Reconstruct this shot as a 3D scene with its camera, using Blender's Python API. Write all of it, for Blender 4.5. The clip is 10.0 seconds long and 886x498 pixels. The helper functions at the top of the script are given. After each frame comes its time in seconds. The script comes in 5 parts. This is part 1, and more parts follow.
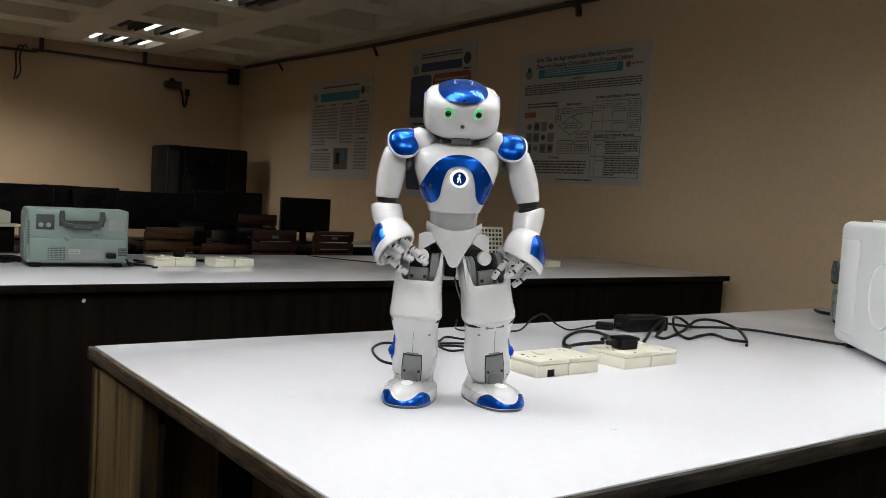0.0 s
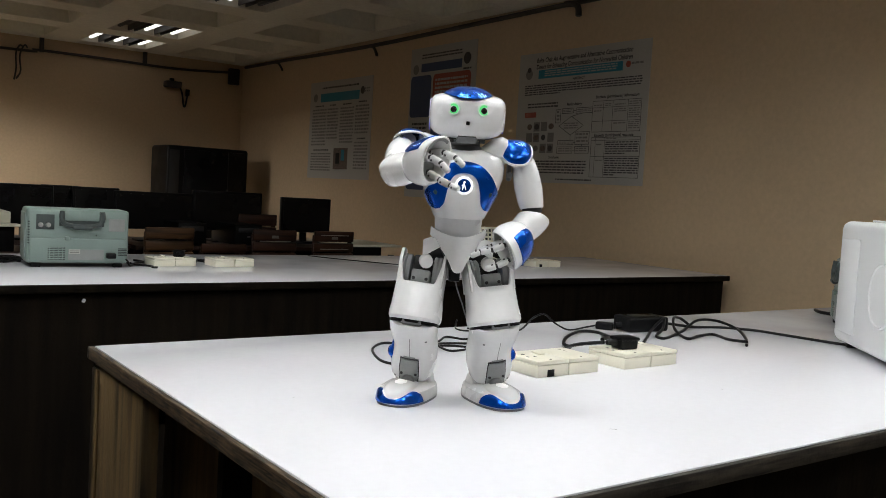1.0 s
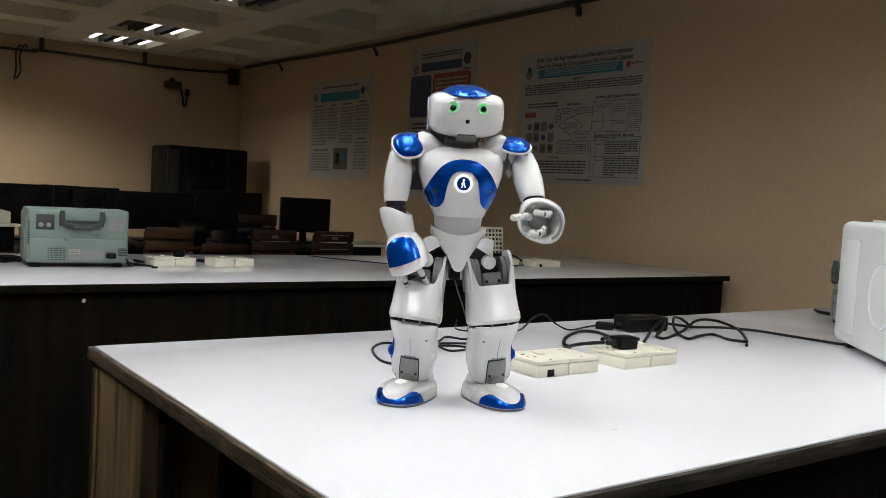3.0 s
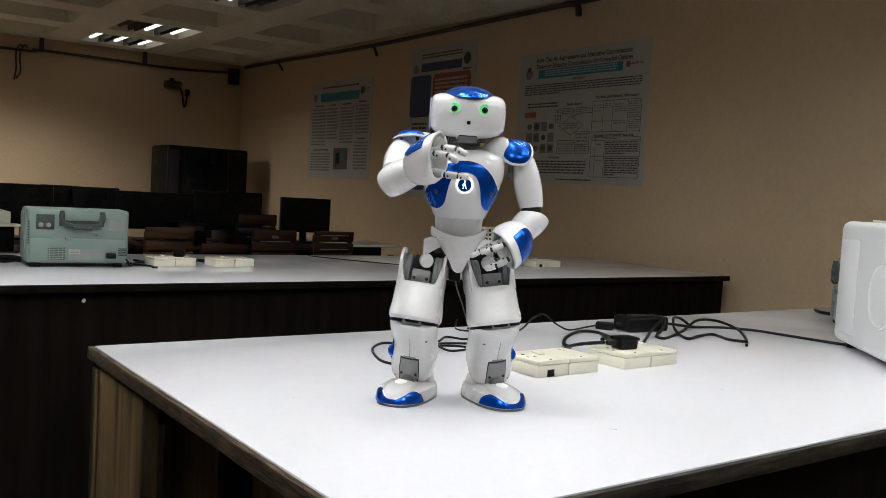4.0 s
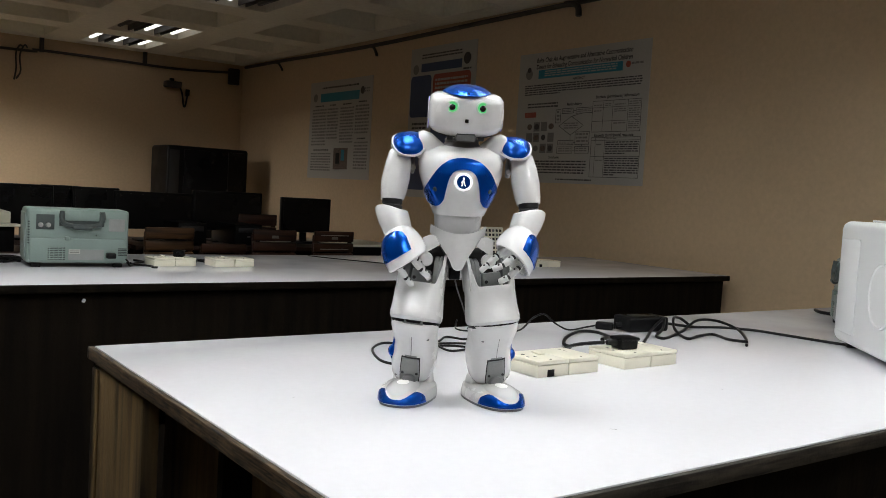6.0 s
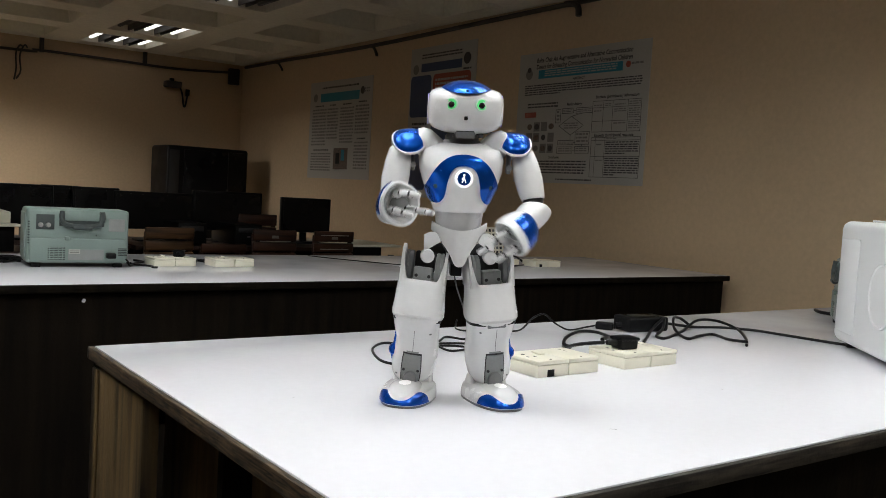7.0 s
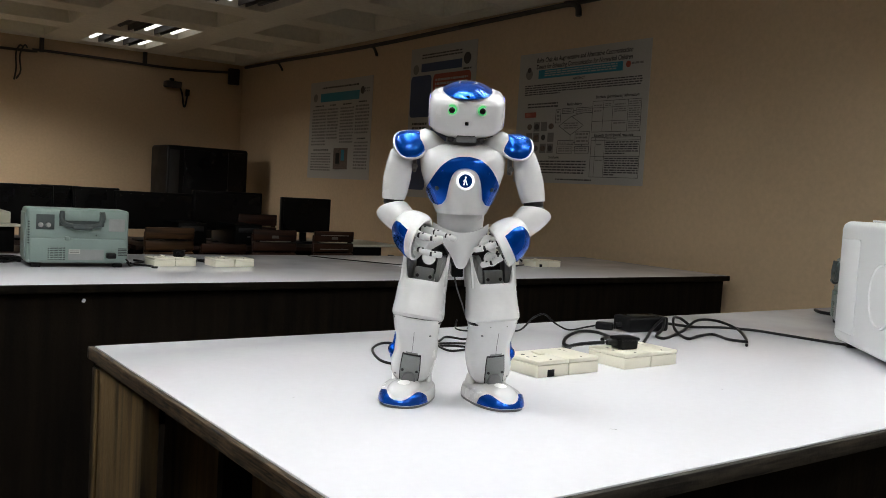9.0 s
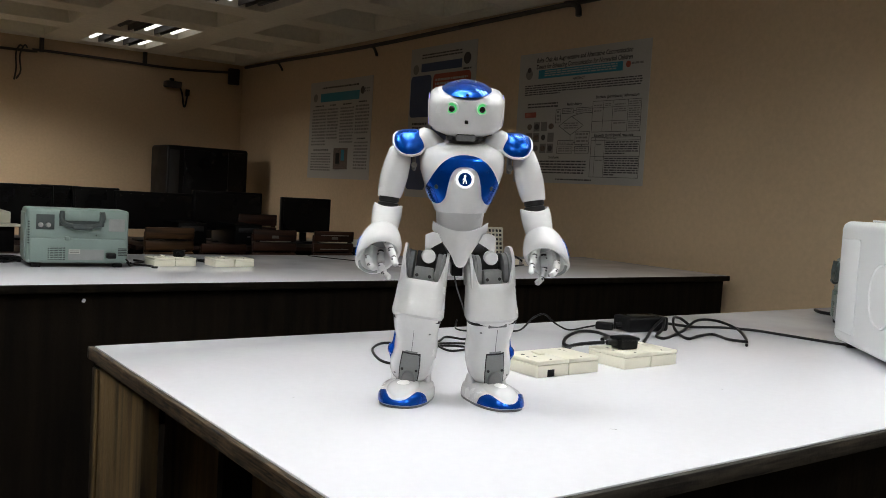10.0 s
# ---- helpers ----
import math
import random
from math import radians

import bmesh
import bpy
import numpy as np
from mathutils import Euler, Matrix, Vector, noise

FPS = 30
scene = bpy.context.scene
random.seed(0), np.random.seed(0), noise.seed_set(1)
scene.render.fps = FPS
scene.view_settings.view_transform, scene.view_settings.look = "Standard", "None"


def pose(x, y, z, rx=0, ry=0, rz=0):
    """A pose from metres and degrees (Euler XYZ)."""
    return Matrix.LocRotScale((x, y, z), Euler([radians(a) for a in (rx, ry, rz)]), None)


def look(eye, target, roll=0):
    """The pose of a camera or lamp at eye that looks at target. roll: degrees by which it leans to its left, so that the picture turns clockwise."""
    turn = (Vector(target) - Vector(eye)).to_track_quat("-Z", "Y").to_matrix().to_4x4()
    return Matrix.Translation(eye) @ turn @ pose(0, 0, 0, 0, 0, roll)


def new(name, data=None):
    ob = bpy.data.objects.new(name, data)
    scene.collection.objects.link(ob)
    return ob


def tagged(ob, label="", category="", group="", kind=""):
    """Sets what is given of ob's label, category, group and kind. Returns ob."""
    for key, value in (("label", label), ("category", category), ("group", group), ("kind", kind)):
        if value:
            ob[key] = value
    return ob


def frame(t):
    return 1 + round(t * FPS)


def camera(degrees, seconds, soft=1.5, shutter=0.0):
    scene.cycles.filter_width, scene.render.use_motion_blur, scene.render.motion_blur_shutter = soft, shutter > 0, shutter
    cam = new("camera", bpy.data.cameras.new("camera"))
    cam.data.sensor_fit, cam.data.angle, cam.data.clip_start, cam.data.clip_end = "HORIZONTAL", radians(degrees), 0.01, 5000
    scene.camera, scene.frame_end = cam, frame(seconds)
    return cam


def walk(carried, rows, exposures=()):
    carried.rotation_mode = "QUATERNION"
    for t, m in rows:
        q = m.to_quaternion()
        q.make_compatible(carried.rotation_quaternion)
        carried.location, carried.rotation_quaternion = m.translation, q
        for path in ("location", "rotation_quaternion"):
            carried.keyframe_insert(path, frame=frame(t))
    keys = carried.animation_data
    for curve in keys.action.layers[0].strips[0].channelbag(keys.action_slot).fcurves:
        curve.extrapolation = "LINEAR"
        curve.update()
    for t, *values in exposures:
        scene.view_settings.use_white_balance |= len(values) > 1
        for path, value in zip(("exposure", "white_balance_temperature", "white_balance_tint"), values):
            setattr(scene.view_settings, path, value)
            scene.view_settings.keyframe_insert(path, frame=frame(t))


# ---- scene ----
EYE = Vector((0.0, 0.0, 1.149))
YAW, DIP, LEAN = 36.009, 3.631, 3.320
AIM = EYE + Vector((math.sin(radians(YAW)) * math.cos(radians(DIP)), math.cos(radians(YAW)) * math.cos(radians(DIP)), -math.sin(radians(DIP))))
cam = camera(53.025, 10.0, soft=0.6, shutter=0.5)
walk(cam, [(0.0, look(EYE, AIM, LEAN)), (10.0, look(EYE, AIM, LEAN))], exposures=[(0.0, 0.0), (10.0, 0.0)])

# ---- world and light levels ----
world = bpy.data.worlds.new("world")
scene.world = world
world.use_nodes = True
world.node_tree.nodes["Background"].inputs["Color"].default_value = (0.05, 0.055, 0.06, 1)
world.node_tree.nodes["Background"].inputs["Strength"].default_value = 0.2
TUBE_NEAR, TUBE_MID, TUBE_SIDE, TUBE_FAR, TUBE_DIM = 105.0, 43.0, 50.0, 285.0, 1.4


# ---- materials ----
def mat(name, base, rough=0.5, metal=0.0, vary=0.12, scale=6.0, fine=90.0, bump=0.0, coat=0.0, spec=0.5, rough_vary=0.08, stretch=(1, 1, 1)):
    """A procedural surface: two scales of colour variation, uneven gloss and fine relief."""
    m = bpy.data.materials.new(name)
    m.use_nodes = True
    nt = m.node_tree
    bsdf = nt.nodes["Principled BSDF"]
    co = nt.nodes.new("ShaderNodeTexCoord")
    mp = nt.nodes.new("ShaderNodeMapping")
    mp.inputs["Scale"].default_value = stretch
    nt.links.new(co.outputs["Object"], mp.inputs["Vector"])
    big, small = nt.nodes.new("ShaderNodeTexNoise"), nt.nodes.new("ShaderNodeTexNoise")
    for n, s in ((big, scale), (small, fine)):
        n.inputs["Scale"].default_value, n.inputs["Detail"].default_value = s, 5
        nt.links.new(mp.outputs["Vector"], n.inputs["Vector"])
    add = nt.nodes.new("ShaderNodeMath")
    add.operation = "ADD"
    nt.links.new(big.outputs["Fac"], add.inputs[0])
    nt.links.new(small.outputs["Fac"], add.inputs[1])
    ramp = nt.nodes.new("ShaderNodeMapRange")
    ramp.inputs["From Min"].default_value, ramp.inputs["From Max"].default_value = 0.7, 1.3
    ramp.inputs["To Min"].default_value, ramp.inputs["To Max"].default_value = 1 - vary, 1 + vary
    nt.links.new(add.outputs[0], ramp.inputs["Value"])
    mul = nt.nodes.new("ShaderNodeVectorMath")
    mul.operation = "SCALE"
    mul.inputs[0].default_value = base
    nt.links.new(ramp.outputs[0], mul.inputs["Scale"])
    nt.links.new(mul.outputs[0], bsdf.inputs["Base Color"])
    rr = nt.nodes.new("ShaderNodeMapRange")
    rr.inputs["From Min"].default_value, rr.inputs["From Max"].default_value = 0.3, 0.7
    rr.inputs["To Min"].default_value, rr.inputs["To Max"].default_value = max(0.02, rough - rough_vary), min(1, rough + rough_vary)
    nt.links.new(big.outputs["Fac"], rr.inputs["Value"])
    nt.links.new(rr.outputs[0], bsdf.inputs["Roughness"])
    bsdf.inputs["Metallic"].default_value, bsdf.inputs["Coat Weight"].default_value = metal, coat
    bsdf.inputs["Coat Roughness"].default_value, bsdf.inputs["Specular IOR Level"].default_value = 0.05, spec
    if bump:
        b = nt.nodes.new("ShaderNodeBump")
        b.inputs["Strength"].default_value, b.inputs["Distance"].default_value = bump, 0.004
        nt.links.new(small.outputs["Fac"], b.inputs["Height"])
        nt.links.new(b.outputs[0], bsdf.inputs["Normal"])
    return m


def wood(name, dark, light, rough=0.5, stretch=(1, 1, 0.06), scale=30.0, spec=0.4):
    """Streaky grain along the stretched axis, with wear."""
    m = mat(name, dark, rough, vary=0.2, bump=0.25, spec=spec)
    nt = m.node_tree
    bsdf = nt.nodes["Principled BSDF"]
    co = nt.nodes.new("ShaderNodeTexCoord")
    mp = nt.nodes.new("ShaderNodeMapping")
    mp.inputs["Scale"].default_value = stretch
    nt.links.new(co.outputs["Object"], mp.inputs["Vector"])
    n = nt.nodes.new("ShaderNodeTexNoise")
    n.inputs["Scale"].default_value, n.inputs["Detail"].default_value, n.inputs["Distortion"].default_value = scale, 8, 0.4
    nt.links.new(mp.outputs["Vector"], n.inputs["Vector"])
    ramp = nt.nodes.new("ShaderNodeValToRGB")
    ramp.color_ramp.elements[0].position, ramp.color_ramp.elements[1].position = 0.36, 0.68
    ramp.color_ramp.elements[0].color, ramp.color_ramp.elements[1].color = (*dark, 1), (*light, 1)
    nt.links.new(n.outputs["Fac"], ramp.inputs["Fac"])
    nt.links.new(ramp.outputs["Color"], bsdf.inputs["Base Color"])
    return m


def glow(name, colour, strength):
    m = bpy.data.materials.new(name)
    m.use_nodes = True
    b = m.node_tree.nodes["Principled BSDF"]
    b.inputs["Base Color"].default_value = (*[min(0.8, c) for c in colour], 1)
    b.inputs["Emission Color"].default_value, b.inputs["Emission Strength"].default_value = (*colour, 1), strength
    b.inputs["Roughness"].default_value = 0.3
    return m


WALL = mat("wall_paint", (0.60, 0.448, 0.286), 0.7, vary=0.07, scale=1.3, fine=40, bump=0.12)
CEIL = mat("ceiling_paint", (0.82, 0.78, 0.66), 0.85, vary=0.08, scale=1.5, fine=30, bump=0.1)
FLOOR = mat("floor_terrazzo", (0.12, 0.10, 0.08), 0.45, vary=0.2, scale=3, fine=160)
LAMINATE = mat("white_laminate", (0.77, 0.77, 0.80), 0.15, vary=0.02, scale=2.5, fine=60, rough_vary=0.05)
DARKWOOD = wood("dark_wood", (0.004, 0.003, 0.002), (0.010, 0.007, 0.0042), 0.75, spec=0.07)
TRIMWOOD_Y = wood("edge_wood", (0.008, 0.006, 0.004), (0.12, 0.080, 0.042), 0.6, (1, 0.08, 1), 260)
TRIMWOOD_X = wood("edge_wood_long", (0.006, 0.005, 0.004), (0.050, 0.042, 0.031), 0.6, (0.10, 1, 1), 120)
LEGWOOD = wood("leg_wood", (0.020, 0.013, 0.006), (0.165, 0.108, 0.047), 0.5)
CHAIRWOOD = wood("chair_wood", (0.012, 0.0045, 0.003), (0.055, 0.020, 0.010), 0.4, (0.08, 1, 1), 40)
BROWNWOOD = wood("brown_chair_wood", (0.028, 0.014, 0.006), (0.13, 0.062, 0.025), 0.4, (0.08, 1, 1), 40)
BLACK = mat("black_plastic", (0.0035, 0.0035, 0.004), 0.45, vary=0.2, spec=0.15)
SCREEN = mat("dark_screen", (0.003, 0.003, 0.0035), 0.3, vary=0.1, spec=0.2)
CABLE = mat("black_rubber", (0.005, 0.005, 0.0055), 0.4, vary=0.15, spec=0.2)
RW = mat("white_shell", (0.79, 0.79, 0.78), 0.24, vary=0.025, scale=14, fine=120, rough_vary=0.05, coat=0.25)
RBELLY = mat("pale_grey_shell", (0.60, 0.60, 0.60), 0.32, vary=0.03, scale=14, fine=120)
RBLUE = mat("blue_lacquer", (0.0002, 0.085, 0.52), 0.22, metal=0.7, vary=0.06, scale=20, fine=200, coat=0.3, spec=0.2, rough_vary=0.03)
RGREY = mat("grey_casting", (0.17, 0.175, 0.175), 0.42, vary=0.1, scale=40, fine=300, bump=0.05)
RLGREY = mat("light_grey_casting", (0.26, 0.27, 0.265), 0.4, vary=0.08, scale=40, fine=300)
RDARK = mat("dark_joint", (0.022, 0.022, 0.023), 0.5, vary=0.15, scale=40)
FINGER = mat("finger_shell", (0.72, 0.72, 0.71), 0.3, vary=0.05, scale=40)
PUPIL = mat("black_glass", (0.004, 0.004, 0.004), 0.08, vary=0.05, coat=0.5)
EYE_GREEN = glow("eye_light", (0.12, 0.75, 0.24), 0.34)
EYE_PALE = glow("eye_ring_light", (0.62, 0.85, 0.66), 0.06)
BUTTON_RING = glow("button_light", (0.92, 0.96, 1.0), 0.8)
FOOT_LED = glow("foot_light", (1.0, 0.94, 0.90), 0.4)
EAR_LED = glow("ear_light", (0.25, 0.25, 1.0), 0.15)
SOCKET = mat("cream_plastic", (0.78, 0.75, 0.62), 0.35, vary=0.02, scale=20, fine=150)
CASE = mat("white_case", (0.84, 0.85, 0.85), 0.36, vary=0.01, scale=6, fine=100, rough_vary=0.01)
SCOPE = mat("grey_green_metal", (0.205, 0.268, 0.245), 0.42, vary=0.06, scale=12, fine=200, bump=0.04)
SCOPE_DARK = mat("dark_grey_green", (0.045, 0.058, 0.056), 0.45, vary=0.08, scale=12)
PAPER = mat("poster_paper", (0.43, 0.415, 0.39), 0.4, vary=0.04, scale=3, fine=80)
INK = mat("printed_black", (0.05, 0.045, 0.045), 0.6, vary=0.1)
GREYINK = mat("printed_grey", (0.19, 0.18, 0.17), 0.6, vary=0.15)
TEAL = mat("printed_teal", (0.015, 0.20, 0.29), 0.5, vary=0.05)
NAVY = mat("printed_navy", (0.030, 0.055, 0.14), 0.5, vary=0.05)
BRICKRED = mat("printed_red", (0.33, 0.060, 0.030), 0.5, vary=0.05)
BROWNINK = mat("printed_photo", (0.13, 0.09, 0.07), 0.5, vary=0.5, scale=60)
PIPE = mat("dark_pipe", (0.034, 0.029, 0.024), 0.5, vary=0.2)
METAL = mat("bare_metal", (0.45, 0.45, 0.44), 0.35, metal=0.9, vary=0.1)
TUBE_A = glow("tube_glow_near", (0.97, 0.99, 1.0), TUBE_NEAR)
TUBE_M = glow("tube_glow_middle", (0.97, 0.99, 1.0), TUBE_MID)
TUBE_S = glow("tube_glow_side", (0.97, 0.99, 1.0), TUBE_SIDE)
TUBE_R = glow("tube_glow_aisle", (0.97, 0.99, 1.0), 30.0)
TUBE_B = glow("tube_glow_far", (1.0, 0.97, 0.92), TUBE_FAR)
TUBE_C = glow("tube_glow_dim", (1.0, 0.97, 0.92), TUBE_DIM)
TUBE_OFF = mat("dull_reflector", (0.05, 0.047, 0.042), 0.5, vary=0.1)


# ---- shape helpers ----
def finish(bm, name, material, smooth=35):
    me = bpy.data.meshes.new(name)
    bmesh.ops.recalc_face_normals(bm, faces=bm.faces)
    bm.to_mesh(me)
    bm.free()
    me.materials.append(material)
    if smooth:
        for p in me.polygons:
            p.use_smooth = True
        me.set_sharp_from_angle(angle=radians(smooth))
    return me


def part(name, bm, material, parent=None, label="", at=None, smooth=35):
    """Links a bmesh as one mesh object, under parent where one is given."""
    ob = new(name, finish(bm, name, material, smooth))
    if parent is not None:
        ob.parent = parent
    if at is not None:
        ob.matrix_local = at
    if label:
        ob["label"] = label
    return ob


def thing(name, m, label, category, group=""):
    e = new(name)
    e.empty_display_size = 0.05
    e.matrix_basis = m
    return tagged(e, label, category, group)


def box(x0, y0, z0, x1, y1, z1, bevel=0.0, seg=2, bm=None):
    b = bmesh.new()
    r = bmesh.ops.create_cube(b, size=1.0)
    for v in r["verts"]:
        v.co = Vector(((x0 + x1) / 2 + v.co.x * (x1 - x0), (y0 + y1) / 2 + v.co.y * (y1 - y0), (z0 + z1) / 2 + v.co.z * (z1 - z0)))
    if bevel:
        bmesh.ops.bevel(b, geom=b.edges[:], offset=bevel, segments=seg, affect="EDGES", profile=0.5)
    return join(bm, b) if bm is not None else b


def join(bm, other):
    """Adds other's geometry to bm."""
    idx = {}
    for v in other.verts:
        idx[v.index] = bm.verts.new(v.co)
    for f in other.faces:
        try:
            bm.faces.new([idx[v.index] for v in f.verts])
        except ValueError:
            pass
    other.free()
    bm.verts.index_update()
    return bm


def moved(bm, m):
    bmesh.ops.transform(bm, matrix=m, verts=bm.verts[:])
    return bm


AX = {"z": lambda a, u, v: (u, v, a), "x": lambda a, u, v: (a, u, v), "y": lambda a, u, v: (u, a, v)}


def loft(axis, sections, n=28, cap=(True, True)):
    """A skin over superellipse rings. Section: (place along the axis, centre u, centre v, half u, half v, power)."""
    bm = bmesh.new()
    rings = []
    for a, cu, cv, ru, rv, p in sections:
        ring = []
        for k in range(n):
            w = 2 * math.pi * k / n
            c, s = math.cos(w), math.sin(w)
            ring.append(bm.verts.new(AX[axis](a, cu + ru * math.copysign(abs(c) ** (2 / p), c), cv + rv * math.copysign(abs(s) ** (2 / p), s))))
        rings.append(ring)
    for r0, r1 in zip(rings, rings[1:]):
        for k in range(n):
            bm.faces.new((r0[k], r0[(k + 1) % n], r1[(k + 1) % n], r1[k]))
    if cap[0]:
        bm.faces.new(rings[0])
    if cap[1]:
        bm.faces.new(rings[-1])
    bm.verts.index_update()
    return bm


def spun(axis, profile, n=24, cap=(True, True)):
    """A turned form: (place along the axis, radius)."""
    return loft(axis, [(a, 0, 0, r, r, 2) for a, r in profile], n, cap)


def sheet(fn, nu, nv, thick):
    """A curved plate from fn(u, v) -> (point, outward normal), 0..1, with depth."""
    bm = bmesh.new()
    top, low = [], []
    for i in range(nu + 1):
        a, b = [], []
        for j in range(nv + 1):
            p, nrm = fn(i / nu, j / nv)
            a.append(bm.verts.new(Vector(p) + Vector(nrm) * thick))
            b.append(bm.verts.new(Vector(p) - Vector(nrm) * thick * 0.6))
        top.append(a), low.append(b)
    for i in range(nu):
        for j in range(nv):
            bm.faces.new((top[i][j], top[i + 1][j], top[i + 1][j + 1], top[i][j + 1]))
            bm.faces.new((low[i][j], low[i][j + 1], low[i + 1][j + 1], low[i + 1][j]))
    for i in range(nu):
        for j in (0, nv):
            bm.faces.new((top[i][j], low[i][j], low[i + 1][j], top[i + 1][j]))
    for j in range(nv):
        for i in (0, nu):
            bm.faces.new((top[i][j], top[i][j + 1], low[i][j + 1], low[i][j]))
    bm.verts.index_update()
    return bm


def ball(c, r, seg=20, rings=12):
    bm = bmesh.new()
    bmesh.ops.create_uvsphere(bm, u_segments=seg, v_segments=rings, radius=1.0)
    for v in bm.verts:
        v.co = Vector((c[0] + v.co.x * r[0], c[1] + v.co.y * r[1], c[2] + v.co.z * r[2]))
    bm.verts.index_update()
    return bm


def wire(points, radius, n=8, steps=8):
    """A round cable through points, smoothed."""
    pts = [Vector(p) for p in points]
    path = []
    for i in range(len(pts) - 1):
        p0, p1, p2, p3 = pts[max(i - 1, 0)], pts[i], pts[i + 1], pts[min(i + 2, len(pts) - 1)]
        for k in range(steps):
            t = k / steps
            path.append(0.5 * ((2 * p1) + (p2 - p0) * t + (2 * p0 - 5 * p1 + 4 * p2 - p3) * t * t + (3 * p1 - p0 - 3 * p2 + p3) * t ** 3))
    path.append(pts[-1])
    bm = bmesh.new()
    rings, side = [], Vector((0.31, 0.2, 0.93))
    for i, p in enumerate(path):
        d = (path[min(i + 1, len(path) - 1)] - path[max(i - 1, 0)]).normalized()
        u = (side - d * side.dot(d)).normalized()
        side = u
        w = d.cross(u)
        rings.append([bm.verts.new(p + radius * (u * math.cos(2 * math.pi * k / n) + w * math.sin(2 * math.pi * k / n))) for k in range(n)])
    for r0, r1 in zip(rings, rings[1:]):
        for k in range(n):
            bm.faces.new((r0[k], r0[(k + 1) % n], r1[(k + 1) % n], r1[k]))
    bm.faces.new(rings[0]), bm.faces.new(rings[-1])
    bm.verts.index_update()
    return bm


# ---- the room ----
TOP = 0.80           # height of the table tops
WX, FY = 4.06, 9.65  # faces of the poster wall and of the far wall
LX, BY = -5.0, -4.0
CZ = 2.45            # underside of the ceiling ribs


def room():
    def setting(name, bm, m, label):
        return tagged(part(name, bm, m, smooth=0), label, kind="structure")
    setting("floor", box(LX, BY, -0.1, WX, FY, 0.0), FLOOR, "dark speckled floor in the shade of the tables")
    setting("wall_east", box(WX, BY - 0.2, -0.1, WX + 0.2, FY + 0.2, 3.0), WALL, "beige painted wall with three posters")
    setting("wall_north", box(LX, FY, -0.1, WX, FY + 0.2, 3.0), WALL, "beige painted far wall, dim towards its top")
    setting("wall_west", box(LX - 0.2, BY - 0.2, -0.1, LX, FY + 0.2, 3.0), WALL, "beige painted wall")
    setting("wall_south", box(LX, BY - 0.2, -0.1, WX, BY, 3.0), WALL, "beige painted wall")
    bm = bmesh.new()
    px_, py_ = 0.98, 0.985
    nx, ny = 10, 15
    for i in range(nx):
        for j in range(ny):
            x1, y1 = 4.03 - i * px_, 9.585 - j * py_
            x0, y0 = x1 - px_, y1 - py_
            o = [(x0, y0), (x1, y0), (x1, y1), (x0, y1)]
            g = [(x0 + .16, y0 + .16), (x1 - .16, y0 + .16), (x1 - .16, y1 - .16), (x0 + .16, y1 - .16)]
            h = [(x0 + .19, y0 + .19), (x1 - .19, y0 + .19), (x1 - .19, y1 - .19), (x0 + .19, y1 - .19)]
            vo = [bm.verts.new((*p, CZ)) for p in o]
            vg = [bm.verts.new((*p, CZ)) for p in g]
            vh = [bm.verts.new((*p, CZ + 0.24)) for p in h]
            for k in range(4):
                l = (k + 1) % 4
                bm.faces.new((vo[k], vo[l], vg[l], vg[k]))
                bm.faces.new((vg[k], vg[l], vh[l], vh[k]))
            bm.faces.new(vh)
    bm.verts.index_update()
    box(LX - .2, BY - .2, CZ + 0.3, WX + .2, FY + .2, CZ + 0.4, bm=bm)
    box(LX, 9.59, CZ, WX, FY, CZ + 0.3, bm=bm)
    box(4.035, BY, CZ, WX, 9.58, CZ + 0.3, bm=bm)
    setting("ceiling", bm, CEIL, "grey concrete waffle ceiling with deep coffers")


def light_fixture(cx, cy, glow_mat, lit=(1, 1, 1), louvred=False, group="ceiling lights"):
    z = CZ + (0.058 if louvred else 0.03)
    f = thing("ceiling_light", pose(cx, cy, z), "three-tube fluorescent fitting set in a ceiling coffer", "ceiling light", group)
    part("housing", box(-.31, -.31, 0.03, .31, .31, 0.11, .006), TUBE_OFF, f)
    for k, on in enumerate(lit):
        x = (k - 1) * 0.24
        wide = .016 if glow_mat is TUBE_C else .024
        bm = bmesh.new()
        for s in (-1, 1):
            q = [(x + s * .085, -.30, 0.03), (x + s * .085, .30, 0.03), (x + s * .097, .30, -.02), (x + s * .097, -.30, -.02)]
            box(min(q[0][0], q[2][0]), -.30, -.02, max(q[0][0], q[2][0]), .30, 0.03, bm=bm)
        part("reflector", bm, TUBE_OFF, f, smooth=0)
        part("tube", box(x - wide, -.27, -.003, x + wide, .27, 0.020, .006), glow_mat if on else TUBE_OFF, f, "glowing fluorescent tube" if on else "dark fluorescent tube")
    for k in range(6 if louvred else 0):
        part("louvre_blade", box(-.30, -.252 + .1 * k, -.050, .30, -.248 + .1 * k, -.006), TUBE_OFF, f, smooth=0)
    return f


